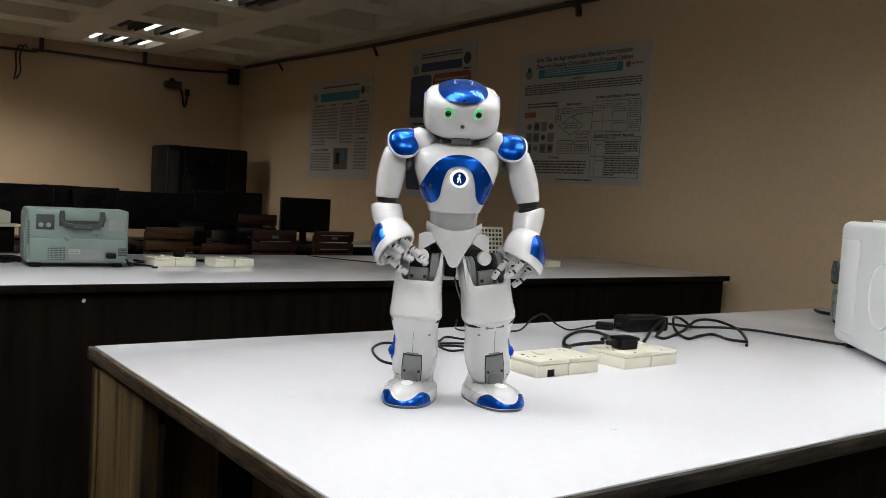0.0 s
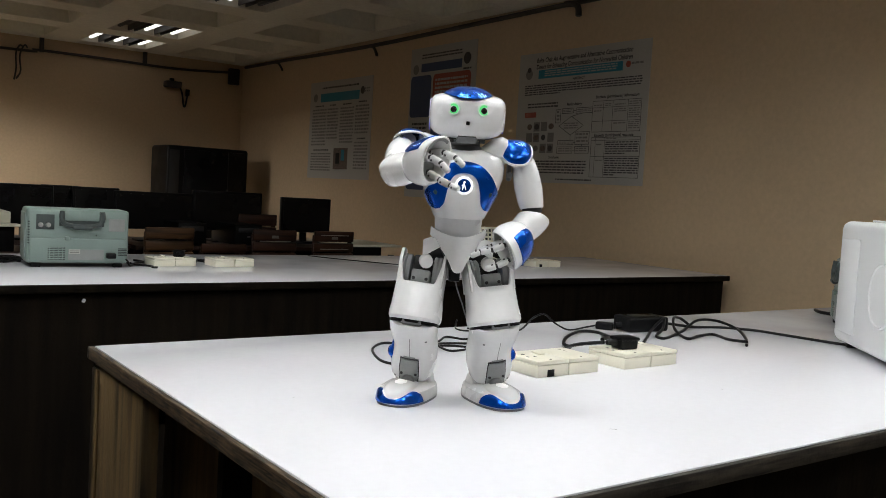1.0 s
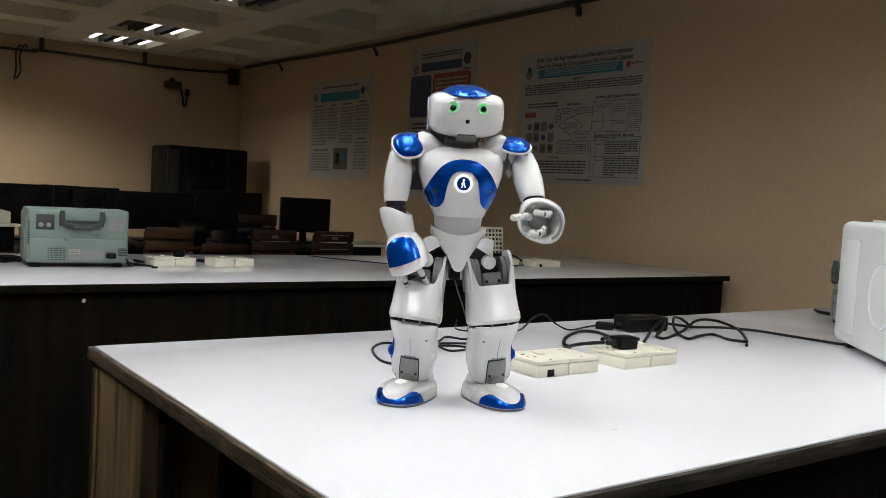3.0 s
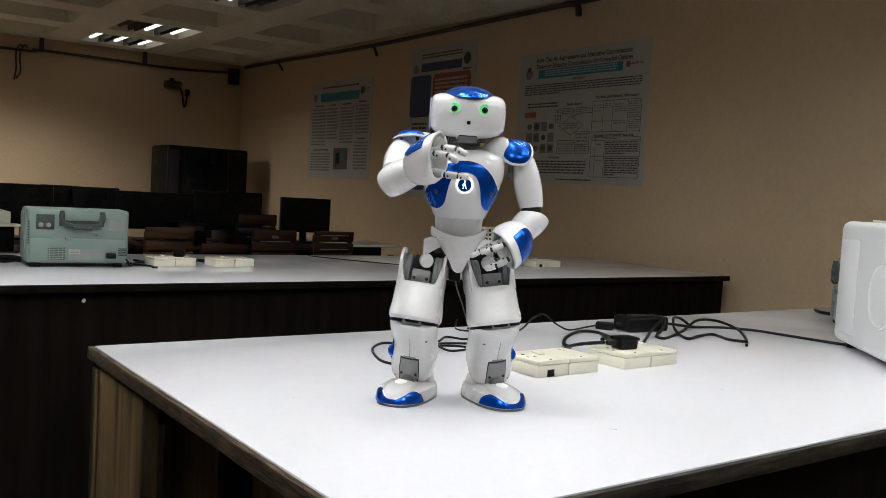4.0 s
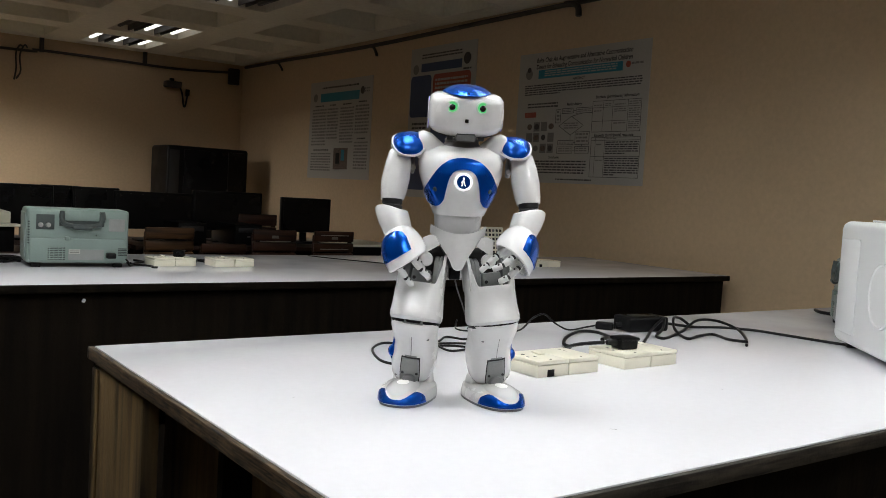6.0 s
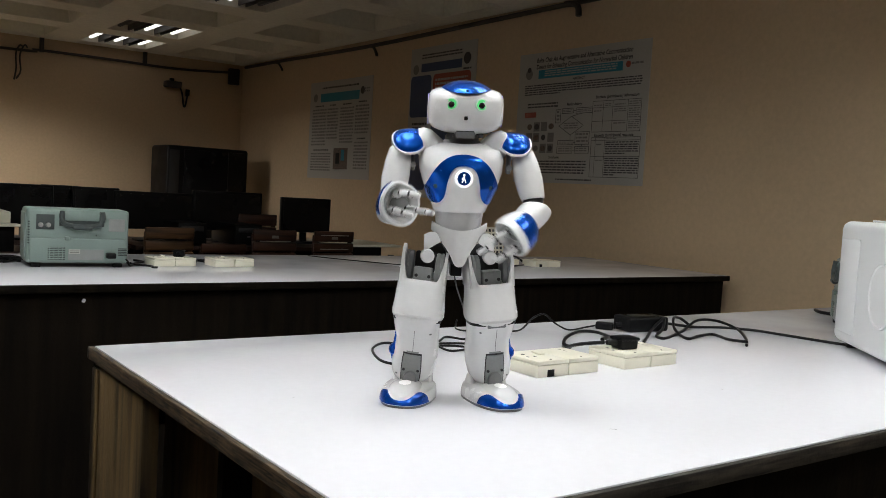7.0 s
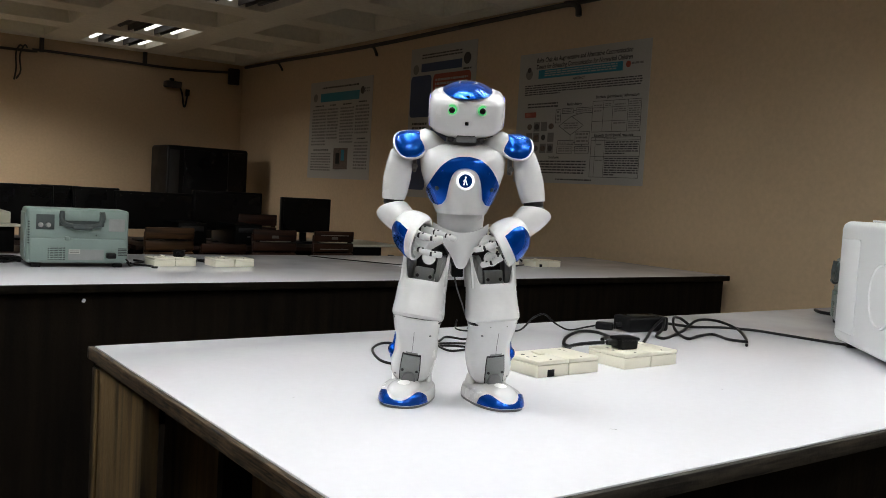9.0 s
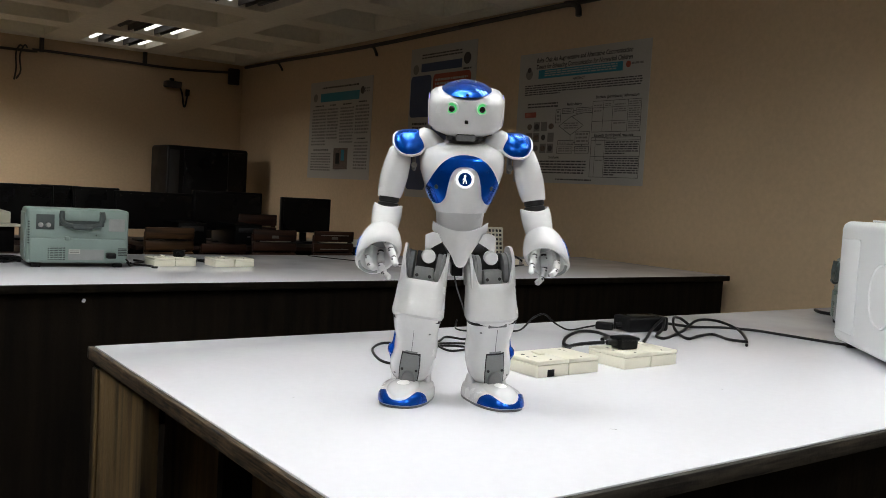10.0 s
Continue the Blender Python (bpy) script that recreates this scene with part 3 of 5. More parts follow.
def make_leg(s):
    thigh = loft("z", [(-.1085, .004, 0, .034, .034, 2.6), (-.1078, .005, 0, .0400, .0375, 2.7), (-.1058, .0055, 0, .0445, .0408, 2.7), (-.101, .006, 0, .0480, .0430, 2.7), (-.094, .005, 0, .0482, .0432, 2.7), (-.082, .003, 0, .0455, .0418, 2.8), (-.066, .002, s * .0005, .0415, .0405, 2.9), (-.054, .0012, 0, .0395, .0395, 3), (-.0465, .0005, 0, .0385, .0392, 3.1), (-.0440, 0, 0, .0372, .0382, 3.1),
                      (-.0435, 0, 0, .0350, .0360, 3.1), (-.0455, 0, 0, .0335, .0322, 3.1), (-.056, 0, 0, .0330, .0315, 3.1)], 72)
    for i, v in enumerate(thigh.verts):
        ring = i // 72
        if ring >= 5:
            e = min(1.0, max(0.0, (abs(v.co.y) / .0392 - .62) / .24))
            lift = .036 * e * e * (3 - 2 * e) * (1 - min(1.0, abs(v.co.x) / .0390) ** 5.0)
            v.co.z += lift * {5: .05, 6: .18, 7: .42, 8: .80, 12: .7}.get(ring, 1.0)
    th = part("thigh", thigh, RW, robot, "glossy white thigh shell")
    for q in (-1, 1):
        def ear(u, v):
            w = (u - .5) * 2
            hi = .0135 - .020 * abs(w) ** 3.2 - (.003 if q != s else 0)
            z = -.050 + (hi + .050) * v
            return Vector((w * .0285 * (1 - .06 * v), q * (.0346 + .0004 * v), z)), Vector((0, q, .05)).normalized()
        part("side_plate", sheet(ear, 16, 8, .0030), RW, th, "white rounded side plate")
        part("hip_motor", moved(loft("y", [(q * .0185, 0, 0, .0215, .0255, 2.5), (q * .0195, 0, 0, .0230, .0270, 2.5), (q * .0255, 0, 0, .0230, .0270, 2.5), (q * .0258, 0, 0, .0212, .0252, 2.5), (q * .0268, 0, 0, .0212, .0252, 2.5), (q * .0271, 0, 0, .0238, .0278, 2.5), (q * .0310, 0, 0, .0238, .0278, 2.5)], 32), Matrix.Translation((.004, 0, -.0235))), RGREY if q == s else RLGREY, th)
    part("hip_block", box(-.018, -.0155, -.052, .0275, .0155, -.022, .003), RLGREY, th)
    part("hip_core", box(-.022, -.0165, -.030, .010, .0165, .004, .003), RDARK, th)
    for q in (-1, 1):
        part("screw", moved(spun("x", [(.0265, .0028), (.0285, .0028), (.0285, .001)], 12), Matrix.Translation((0, q * .0105, -.037))), RDARK, th)
    sk_r = [(-.118, .000, 0, .020, .019, 2.4), (-.112, .001, 0, .026, .0290, 2.6), (-.100, .001, -s * .001, .0325, .0352, 2.7), (-.082, .000, -s * .002, .0375, .0378, 2.7), (-.060, -.001, -s * .004, .0385, .0366, 2.7), (-.036, .001, -s * .003, .0385, .0348, 2.7), (-.016, .004, -s * .001, .0415, .0372, 2.8), (-.004, .006, 0, .0425, .0388, 2.8), (.004, .007, 0, .0425, .0392, 2.8), (.0065, .007, 0, .0405, .0375, 2.8), (.0075, .007, 0, .030, .030, 2.6)]
    shin = loft("z", sk_r, 36)
    for v in shin.verts:
        if v.co.z > -.010:
            v.co.z += .011 * max(0.0, v.co.x / .045) * (v.co.z + .010) / .017
    sk = part("shank", shin, RW, robot, "glossy white shin shell")
    part("knee_motor", spun("y", [(-.033, .027), (.033, .027)], 24), RDARK, sk).location = (.006, 0, .002)
    part("knee_guard", box(.026, -.0160, -.1150, .0474, .0160, -.1000, .002), RGREY, th)
    part("knee_gap", loft("z", [(-.1112, .0060, 0, .0405, .0385, 2.8), (-.1108, .0060, 0, .0418, .0398, 2.8), (-.1060, .0060, 0, .0420, .0400, 2.8)], 36), BLACK, th)
    def plate(u, v):
        z = -.055 - .058 * v
        w = .0138 + .0016 * math.sin(v * math.pi)
        p, n = front(sk_r, (u - .5) * 2 * w, z)
        p.x = max(p.x, .0335 - .02 * max(0, v - .8)) + .0005
        return p, Vector((1, 0, 0))
    def rim(u, v):
        z = -.052 - .062 * v
        w = .0154 + .0016 * math.sin(v * math.pi)
        p, n = front(sk_r, (u - .5) * 2 * w, z)
        p.x = max(p.x, .0330 - .02 * max(0, v - .8))
        return p, Vector((1, 0, 0))
    part("ankle_recess", sheet(rim, 8, 10, .0006), RDARK, sk)
    part("shin_plate", sheet(plate, 8, 10, .0022), RLGREY, sk, "grey ankle motor cover")
    part("ankle_tab", moved(loft("x", [(.030, 0, 0, .0122, .021, 2.4), (.0425, 0, 0, .0122, .021, 2.4), (.0440, 0, 0, .0105, .019, 2.4)], 24), Matrix.Translation((0, 0, -.106))), RGREY, sk)
    for q in (-1, 1):
        part("screw", moved(spun("x", [(.034, .0023), (.0382, .0023)], 12), Matrix.Translation((.0025, q * .0118, -.083))), RDARK, sk)
        part("screw", moved(ball((0, 0, 0), (.0012, .0024, .0016), 10, 6), facing(*front(sk_r, -s * q * .026 if q > 0 else s * .024, -.012 if q > 0 else -.098))), RGREY, sk)
    p, n = front(sk_r, 0, -.03)
    part("shell_seam", sheet(lambda u, v: front(sk_r, (v - .5) * .0008, -.006 - .050 * u), 14, 2, .0003), RGREY, sk)
    part("shin_notch", sheet(lambda u, v: front(sk_r, (u - .5) * .020, -.049 - .003 * v), 10, 2, .0004), RLGREY, sk)
    part("calf_light", ball((.004, s * .0345, -.067), (.012, .0085, .0100), 20, 12), RBLUE, sk, "blue calf bump")
    part("calf_line", wire([(.004, s * .0325, -.032), (.005, s * .0330, -.042), (.006, s * .0345, -.056), (.006, s * .0370, -.066), (.006, s * .0365, -.076), (.004, s * .034, -.086)], .0022, 8), RBLUE, sk)
    # foot: origin on the sole under the ankle
    def outline(w):
        c, q = math.cos(w), math.sin(w)
        L = .099 if c > 0 else .062
        return L * math.copysign(abs(c) ** (2 / 2.7), c), (.0440 if c > 0 else .0440 - .010 * abs(c)) * math.copysign(abs(q) ** (2 / 2.5), q)
    def foot_skin(levels, n=44, cap=(True, True)):
        bm = bmesh.new()
        rings = []
        for z, k, dx in levels:
            rings.append([bm.verts.new((outline(2 * math.pi * i / n)[0] * k + dx, outline(2 * math.pi * i / n)[1] * (k * .5 + .5 if k > .8 else k), z)) for i in range(n)])
        for r0, r1 in zip(rings, rings[1:]):
            for i in range(n):
                bm.faces.new((r0[i], r0[(i + 1) % n], r1[(i + 1) % n], r1[i]))
        bm.faces.new(rings[0]), bm.faces.new(rings[-1])
        bm.verts.index_update()
        return bm
    ft = part("foot", foot_skin([(.004, .99, 0), (.009, .985, 0), (.016, .95, 0), (.021, .90, -.001), (.025, .80, -.003), (.028, .66, -.004), (.030, .48, -.004), (.031, .30, -.004)]), RW, robot, "white foot shell with a blue toe bumper")
    part("sole", foot_skin([(.0, .975, 0), (.0036, .99, 0)]), RGREY, ft, "dark rubber sole")
    def bumper(u, v):
        w = (u - .5) * 2 * radians(63)
        x, y = outline(w)
        e = (u - .5) * 2
        hi = .0056 + (.0070 + .0125 * math.sin(min(1, abs(e) * 1.5) * math.pi / 2) ** 2) * max(0.0, 1 - abs(e) ** 4) ** .5
        z = .0055 + (hi - .0055) * v
        k = .99 - .04 * max(0, z - .009) / .007 if z < .016 else .95 - .05 * (z - .016) / .005 if z < .021 else .90 - .10 * (z - .021) / .004
        return Vector((x * k, y * (.5 + .5 * k), z)), Vector((math.cos(w), math.sin(w) * 1.4, .1)).normalized()
    part("toe_bumper", sheet(bumper, 30, 6, .0020), RBLUE, ft, "glossy blue toe bumper")
    part("instep", loft("z", [(.009, .048, 0, .0485, .0285, 2.2), (.016, .046, 0, .0480, .0300, 2.2), (.0235, .044, 0, .0450, .0285, 2.2), (.0290, .042, 0, .0385, .0245, 2.2), (.0325, .040, 0, .0290, .0190, 2.1), (.0345, .039, 0, .016, .011, 2), (.0350, .039, 0, .006, .004, 2)], 36), RW, ft, "domed white instep")
    part("foot_light", ball((.050, 0, .0312), (.0180, .0130, .0045), 24, 10), FOOT_LED, ft, "glowing white foot light")
    part("ankle_block", loft("z", [(.024, -.004, 0, .030, .024, 3), (.040, -.004, 0, .027, .0215, 3), (.052, -.003, 0, .020, .018, 3)], 24), RGREY, ft)
    for q in (-1, 1):
        part("ankle_fork", loft("z", [(.024, -.012, q * .028, .020, .006, 2.4), (.038, -.010, q * .0285, .013, .0055, 2.4), (.044, -.010, q * .0285, .006, .004, 2.2)], 18), RW, ft)
    return th, sk, ft


ROBOT = {"torso": make_torso(), "head": make_head()}
for side, sg in SIDES:
    ROBOT["shoulder" + side], ROBOT["upper" + side], ROBOT["fore" + side], ROBOT["hand" + side] = make_arm(sg)
    ROBOT["thigh" + side], ROBOT["shank" + side], ROBOT["foot" + side] = make_leg(sg)

# ---- things on the robot's table ----
def socket_box(m, label, open_notch=False, plugs=0, group="socket boxes"):
    """Two cream surface boxes side by side: a switched socket and its partner."""
    b = thing("socket_box", m, label, "power socket", group)
    for k in (0, 1):
        x0 = k * .0855
        part("box", box(x0, 0, 0, x0 + .0835, .105, .024, .002), SOCKET, b)
        lid = part("cover_plate", box(x0 - .0008, -.0008, .0245, x0 + .0843, .1058, .033, .0025), SOCKET, b)
        part("screw", moved(spun("z", [(.0325, .0022), (.0338, .0022)], 10), Matrix.Translation((x0 + .041, .009, 0))), RDARK, lid)
        if k == 0:
            part("switch", moved(box(-.009, -.012, .033, .009, .012, .0375, .002), Matrix.Translation((x0 + .060, .070, 0)) @ Matrix.Rotation(radians(7), 4, "X")), SOCKET, lid)
            for dx, dy, l in ((.022, .070, .006), (.013, .045, .004), (.031, .045, .004)):
                part("socket_hole", box(x0 + dx - l / 2, dy - .003, .0325, x0 + dx + l / 2, dy + .003, .0336), RDARK, lid, smooth=0)
    if open_notch:
        part("cable_notch", box(.026, -.0014, .001, .044, .001, .015, .0006, 1), BLACK, b, smooth=0)
    return b


socket_box(pose(1.162, 1.263, TOP, 0, 0, 1), "cream plastic twin socket box with an open cable notch", True)
socket_box(pose(1.404, 1.261, TOP, 0, 0, 1), "cream plastic twin socket box holding a black plug")
socket_box(pose(1.108, 3.409, TOP, 0, 0, 3), "cream plastic twin socket box on the far table")
socket_box(pose(1.344, 3.385, TOP, 0, 0, 3), "cream plastic twin socket box on the far table")
socket_box(pose(3.010, 3.34, TOP, 0, 0, -1), "cream plastic twin socket box with a dark outlet", True)
socket_box(pose(2.78, 3.40, TOP, 0, 0, -1), "cream plastic twin socket box behind the robot")


def plug(m, label):
    p = thing("plug", m, label, "plug")
    part("plug_body", box(-.022, -.020, 0, .024, .020, .026, .006, 3), BLACK, p)
    part("plug_rim", box(-.024, -.022, .019, .026, .022, .0262, .003), BLACK, p)
    part("strain_relief", spun("x", [(-.048, .005), (-.021, .0075)], 14), CABLE, p).location = (0, 0, .014)
    return p


plug(pose(1.458, 1.315, TOP + .0335, 0, 0, -8), "chunky black plug seated in the socket box")
plug(pose(1.225, 3.472, TOP + .0335, 0, 0, 60), "black plug standing in a socket box")
plug(pose(2.86, 3.47, TOP + .0335, 0, 0, 10), "black plug in a socket box")


def adapter():
    a = thing("power_adapter", pose(1.872, 1.652, TOP, 0, 0, -9), "black laptop-style power brick lying among its cables", "power adapter")
    part("body", box(-.052, -.036, 0.001, .088, .036, .042, .008, 3), BLACK, a)
    part("label_plate", box(-.03, -.024, .0418, .06, .024, .0426), SCREEN, a, smooth=0)
    part("cord_boot", moved(spun("x", [(-.070, .0045), (-.051, .0075)], 12), Matrix.Translation((0, 0, .018))), CABLE, a)
    part("inlet", box(.087, -.014, .008, .0905, .014, .030, .002), RDARK, a)


adapter()


def cable(label, points, r=.0032):
    c = part("cable", wire(points, r), CABLE)
    return tagged(c, label, "cable", "cables")


Z = TOP + .0034
cable("thin black lead rising in a loop behind the robot", [(1.40, 1.80, Z), (1.455, 1.75, Z), (1.49, 1.725, Z), (1.520, 1.722, Z + .006), (1.553, 1.72, .836), (1.592, 1.72, .845), (1.625, 1.715, .822), (1.655, 1.70, Z + .002), (1.69, 1.70, Z), (1.735, 1.71, Z + .002), (1.78, 1.71, Z + .006)], .0024)
fer = thing("ferrite_choke", pose(1.790, 1.690, TOP + .0005, 0, 0, -52), "black ferrite choke on a lead", "cable choke")
part("choke_body", box(-.024, -.011, 0, .024, .011, .021, .005, 3), BLACK, fer)
cable("short black lead into the power brick", [(1.824, 1.695, TOP + .011), (1.815, 1.675, TOP + .005), (1.80, 1.664, TOP + .017)], .0024)
cable("thick black mains cord looping to its plug", [(1.405, 1.325, TOP + .048), (1.40, 1.40, TOP + .030), (1.425, 1.47, TOP + .006), (1.468, 1.49, Z + .001), (1.485, 1.53, Z + .002), (1.565, 1.60, Z + .004), (1.66, 1.65, Z + .004), (1.70, 1.63, Z + .003), (1.665, 1.54, Z + .004), (1.60, 1.46, TOP + .018), (1.50, 1.40, TOP + .040), (1.42, 1.345, TOP + .050)], .0042)
cable("black mains cord coiled on the table", [(1.705, 1.475, Z + .001), (1.78, 1.53, Z + .001), (1.86, 1.585, TOP + .012), (1.925, 1.60, .838), (1.90, 1.58, .815), (1.835, 1.545, Z + .001), (1.825, 1.51, Z + .001), (1.90, 1.54, Z + .001), (2.005, 1.592, Z + .002), (2.10, 1.62, .825), (2.18, 1.61, .820), (2.19, 1.55, Z + .002), (2.06, 1.43, Z + .002), (1.965, 1.36, Z + .001)], .0040)
cable("black mains cord coiled on the table", [(1.965, 1.36, Z + .010), (2.00, 1.44, Z + .001), (2.03, 1.515, Z + .001), (1.95, 1.50, Z + .002), (1.888, 1.488, Z + .001), (1.94, 1.57, TOP + .012), (1.985, 1.615, .835), (2.03, 1.63, .832), (2.06, 1.62, Z + .010), (2.10, 1.65, Z + .001)], .0040)
cable("straight black cord running to the white case", [(1.962, 1.64, TOP + .02), (2.02, 1.655, TOP + .012), (2.10, 1.63, Z), (2.18, 1.60, Z), (2.24, 1.53, Z), (2.255, 1.44, Z), (2.275, 1.30, Z), (2.30, 1.24, Z)], .0042)
cable("thin black lead looping out behind the robot's foot", [(1.10, 1.52, Z), (1.085, 1.60, Z), (1.094, 1.66, Z), (1.062, 1.675, Z), (1.005, 1.62, Z), (.962, 1.53, Z), (.956, 1.475, Z), (.99, 1.43, Z)], .0028)
cable("thin black lead crossing behind the robot", [(1.08, 1.58, Z), (1.16, 1.63, Z), (1.21, 1.66, Z), (1.265, 1.705, Z), (1.288, 1.662, Z), (1.36, 1.68, Z)], .0026)
cable("thin black lead crossing behind the robot", [(1.10, 1.54, Z), (1.16, 1.60, Z), (1.205, 1.598, Z), (1.225, 1.56, Z), (1.16, 1.55, Z), (1.19, 1.63, Z), (1.28, 1.60, Z)], .0026)
cable("thin black lead hanging over the table edge", [(1.43, 1.90, .74), (1.425, 1.880, TOP + .008), (1.40, 1.85, TOP + .0045), (1.365, 1.80, Z), (1.372, 1.765, Z), (1.44, 1.76, Z)], .0022)

cable("thin black power lead dropping from the robot to the table", [(0.924, 1.235, 1.012), (0.958, 1.270, 0.981), (1.017, 1.330, 0.944), (1.125, 1.450, 0.890), (1.401, 1.782, Z), (1.436, 1.763, Z), (1.478, 1.715, Z)], .0013)


def white_case():
    """A large rounded white instrument case; its face runs away along its own x."""
    c = thing("instrument_case", pose(2.283, 1.317, TOP, 0, 0, 226.8), "large rounded white plastic instrument case", "instrument case")
    part("shell", box(0.0, 0.0, .014, .56, .30, .336, .022, 4), CASE, c, "glossy white rounded shell")
    # raised plate added to draw a faint rectangular reflection on the face
    part("side_panel", box(.028, -.0030, .045, .170, -.0004, .290, .0022), CASE, c, "flat raised plate added for a faint rectangular highlight")
    part("round_panel", moved(spun("y", [(.0, .078), (-.006, .078), (-.0075, .074), (-.005, .071), (-.005, .01)], 40), Matrix.Translation((.350, -.0005, .165))), CASE, c, "round raised panel")
    part("top_handle", box(.06, .06, .3365, .20, .10, .342, .002), CASE, c)
    part("top_handle", box(.24, .06, .3365, .38, .10, .342, .002), CASE, c)
    for x, y in ((.05, .04), (.41, .04), (.05, .26), (.41, .26)):
        part("foot", moved(spun("z", [(0, .016), (.0155, .018)], 16), Matrix.Translation((x, y, 0))), BLACK, c)


white_case()


def scope(m, label, cord=True):
    """A portable grey-green bench instrument, seen from behind, with a folding handle."""
    s = thing("bench_instrument", m, label, "oscilloscope", "bench instruments")
    W, D, H = .350, .16, .198
    body = part("body", box(0, 0, .014, W, D, .014 + H, .012, 3), SCOPE, s, "grey-green pressed metal body")
    part("lower_panel", box(.012, -.006, .020, W - .010, -.0005, .105, .004), SCOPE, s)
    part("side_bevel", box(-.004, .012, .03, -.0005, D - .012, H - .004, .002), SCOPE, s)
    for k in range(9):
        part("side_vent", box(.0055, -.0012, .085 + k * .0095, .0115, .0008, .089 + k * .0095), SCOPE_DARK, s, smooth=0)
    # folding handle in its recess
    part("handle_recess", box(.108, -.0022, .150, .262, -.0003, H + .006, .001), SCOPE_DARK, s, smooth=0)
    part("recess_face", box(.126, -.0032, .170, .244, -.0023, H + .008, .0004), SCOPE, s)
    h = part("handle", wire([(.116, -.010, .204), (.114, -.013, .180), (.124, -.015, .160), (.150, -.016, .152), (.185, -.016, .149), (.220, -.016, .152), (.246, -.015, .160), (.256, -.013, .180), (.254, -.010, .204)], .0085, 10), SCOPE_DARK, s, "dark folding carry handle")
    part("handle_grip", box(.150, -.026, .138, .220, -.008, .153, .006, 3), SCOPE_DARK, h)
    p = part("connector_plate", box(.032, -.0022, .136, .092, -.0003, .190, .001), SCOPE_DARK, s)
    for x in (.047, .072):
        part("connector", moved(spun("y", [(-.012, .006), (-.0025, .0075), (-.0022, .009)], 14), Matrix.Translation((x, 0, .152))), METAL, p)
    part("rating_plate", box(.278, -.0022, .134, .334, -.0003, .180, .0006), RLGREY, s, smooth=0)
    v = part("fan_grille", box(.072, -.0078, .028, .130, -.0064, .074), SCOPE_DARK, s, smooth=0)
    for k in range(7):
        part("slat", box(.0725, -.0095, .031 + k * .0064, .1295, -.0080, .0338 + k * .0064), SCOPE, v, smooth=0)
    for k in range(4):
        part("slat", box(.0765 + k * .0145, -.0100, .029, .0785 + k * .0145, -.0096, .073), SCOPE, v, smooth=0)
    part("label_strip", box(.140, -.0076, .028, .262, -.0062, .066, .0004), RLGREY, s, smooth=0)
    part("label_sticker", box(.142, -.0090, .050, .180, -.0078, .066), PAPER, s, smooth=0)
    for k in range(2):
        part("label_text", box(.145, -.0098, .0535 + k * .006, .176, -.0092, .0560 + k * .006), GREYINK, s, smooth=0)
    for k in range(5):
        part("vent_slot", box(.312, -.0078, .044 + k * .0062, .344, -.0064, .0475 + k * .0062), SCOPE_DARK, s, smooth=0)
    part("latch", box(.128, -.012, .098, .143, -.0002, .112, .002), SCOPE, s)
    part("lock_slot", moved(spun("y", [(-.0012, .003), (.0, .003)], 10), Matrix.Translation((.236, 0, .118))), RDARK, s)
    if cord:
        part("power_plug", box(.270, -.040, .036, .302, -.0065, .056, .004), BLACK, s)
    for x in (.035, .315):
        for y in (.02, D - .02):
            part("foot", box(x - .016, y - .018, 0, x + .016, y + .010, .0155, .003), BLACK, s)
    return s


scope(pose(0.6485, 3.405, TOP, 0, 0, -5), "grey-green bench instrument seen from behind, handle folded")
scope(pose(2.768, 1.603, TOP, 0, 0, 215), "grey-green bench instrument half hidden by a white case", False)
cable("short black cord stub beside the half-hidden bench instrument", [(2.956, 1.775, TOP + .0065), (2.911, 1.728, TOP + .0065), (2.901, 1.676, TOP + .0065), (2.885, 1.639, TOP + .0065)], .0062)
cable("black power cord running from the bench instrument", [(.945, 3.40, TOP + .046), (.99, 3.38, TOP + .03), (1.02, 3.42, Z), (1.06, 3.50, Z), (1.115, 3.57, Z), (1.10, 3.64, Z)], .005)
cable("black power cord lying on the far table", [(.96, 3.395, TOP + .044), (1.00, 3.46, TOP + .02), (1.05, 3.46, Z), (1.09, 3.40, Z), (1.085, 3.35, Z), (1.10, 3.345, Z)], .005)
cable("black cord between the socket boxes", [(1.262, 3.49, Z), (1.30, 3.60, Z + .002), (1.335, 3.66, Z + .004), (1.375, 3.57, Z), (1.41, 3.505, Z)], .005)
cable("black cord between the socket boxes", [(1.262, 3.47, Z), (1.32, 3.55, Z), (1.36, 3.62, Z + .002), (1.41, 3.60, Z), (1.45, 3.58, Z)], .005)
cable("black cord heap beside the bench instrument", [(.50, 3.55, Z), (.56, 3.60, Z), (.62, 3.66, Z + .004), (.655, 3.63, Z), (.60, 3.56, Z), (.54, 3.58, Z + .004), (.63, 3.61, Z + .008), (.665, 3.58, Z)], .006)
cable("black cord heap beside the bench instrument", [(.50, 3.60, Z + .01), (.58, 3.70, Z + .006), (.66, 3.74, Z + .004), (.69, 3.68, Z), (.62, 3.60, Z + .012), (.56, 3.54, Z + .004)], .006)
cable("black cord bowing out of a plug", [(2.90, 3.475, TOP + .048), (2.98, 3.48, TOP + .045), (3.05, 3.50, TOP + .02), (3.04, 3.46, Z), (2.96, 3.40, Z), (2.88, 3.37, Z)], .005)
cable("thin black lead across the far table", [(2.02, 3.90, Z - .001), (2.10, 3.72, Z - .001), (2.235, 3.50, Z - .001), (2.33, 3.36, Z - .001)], .0022)


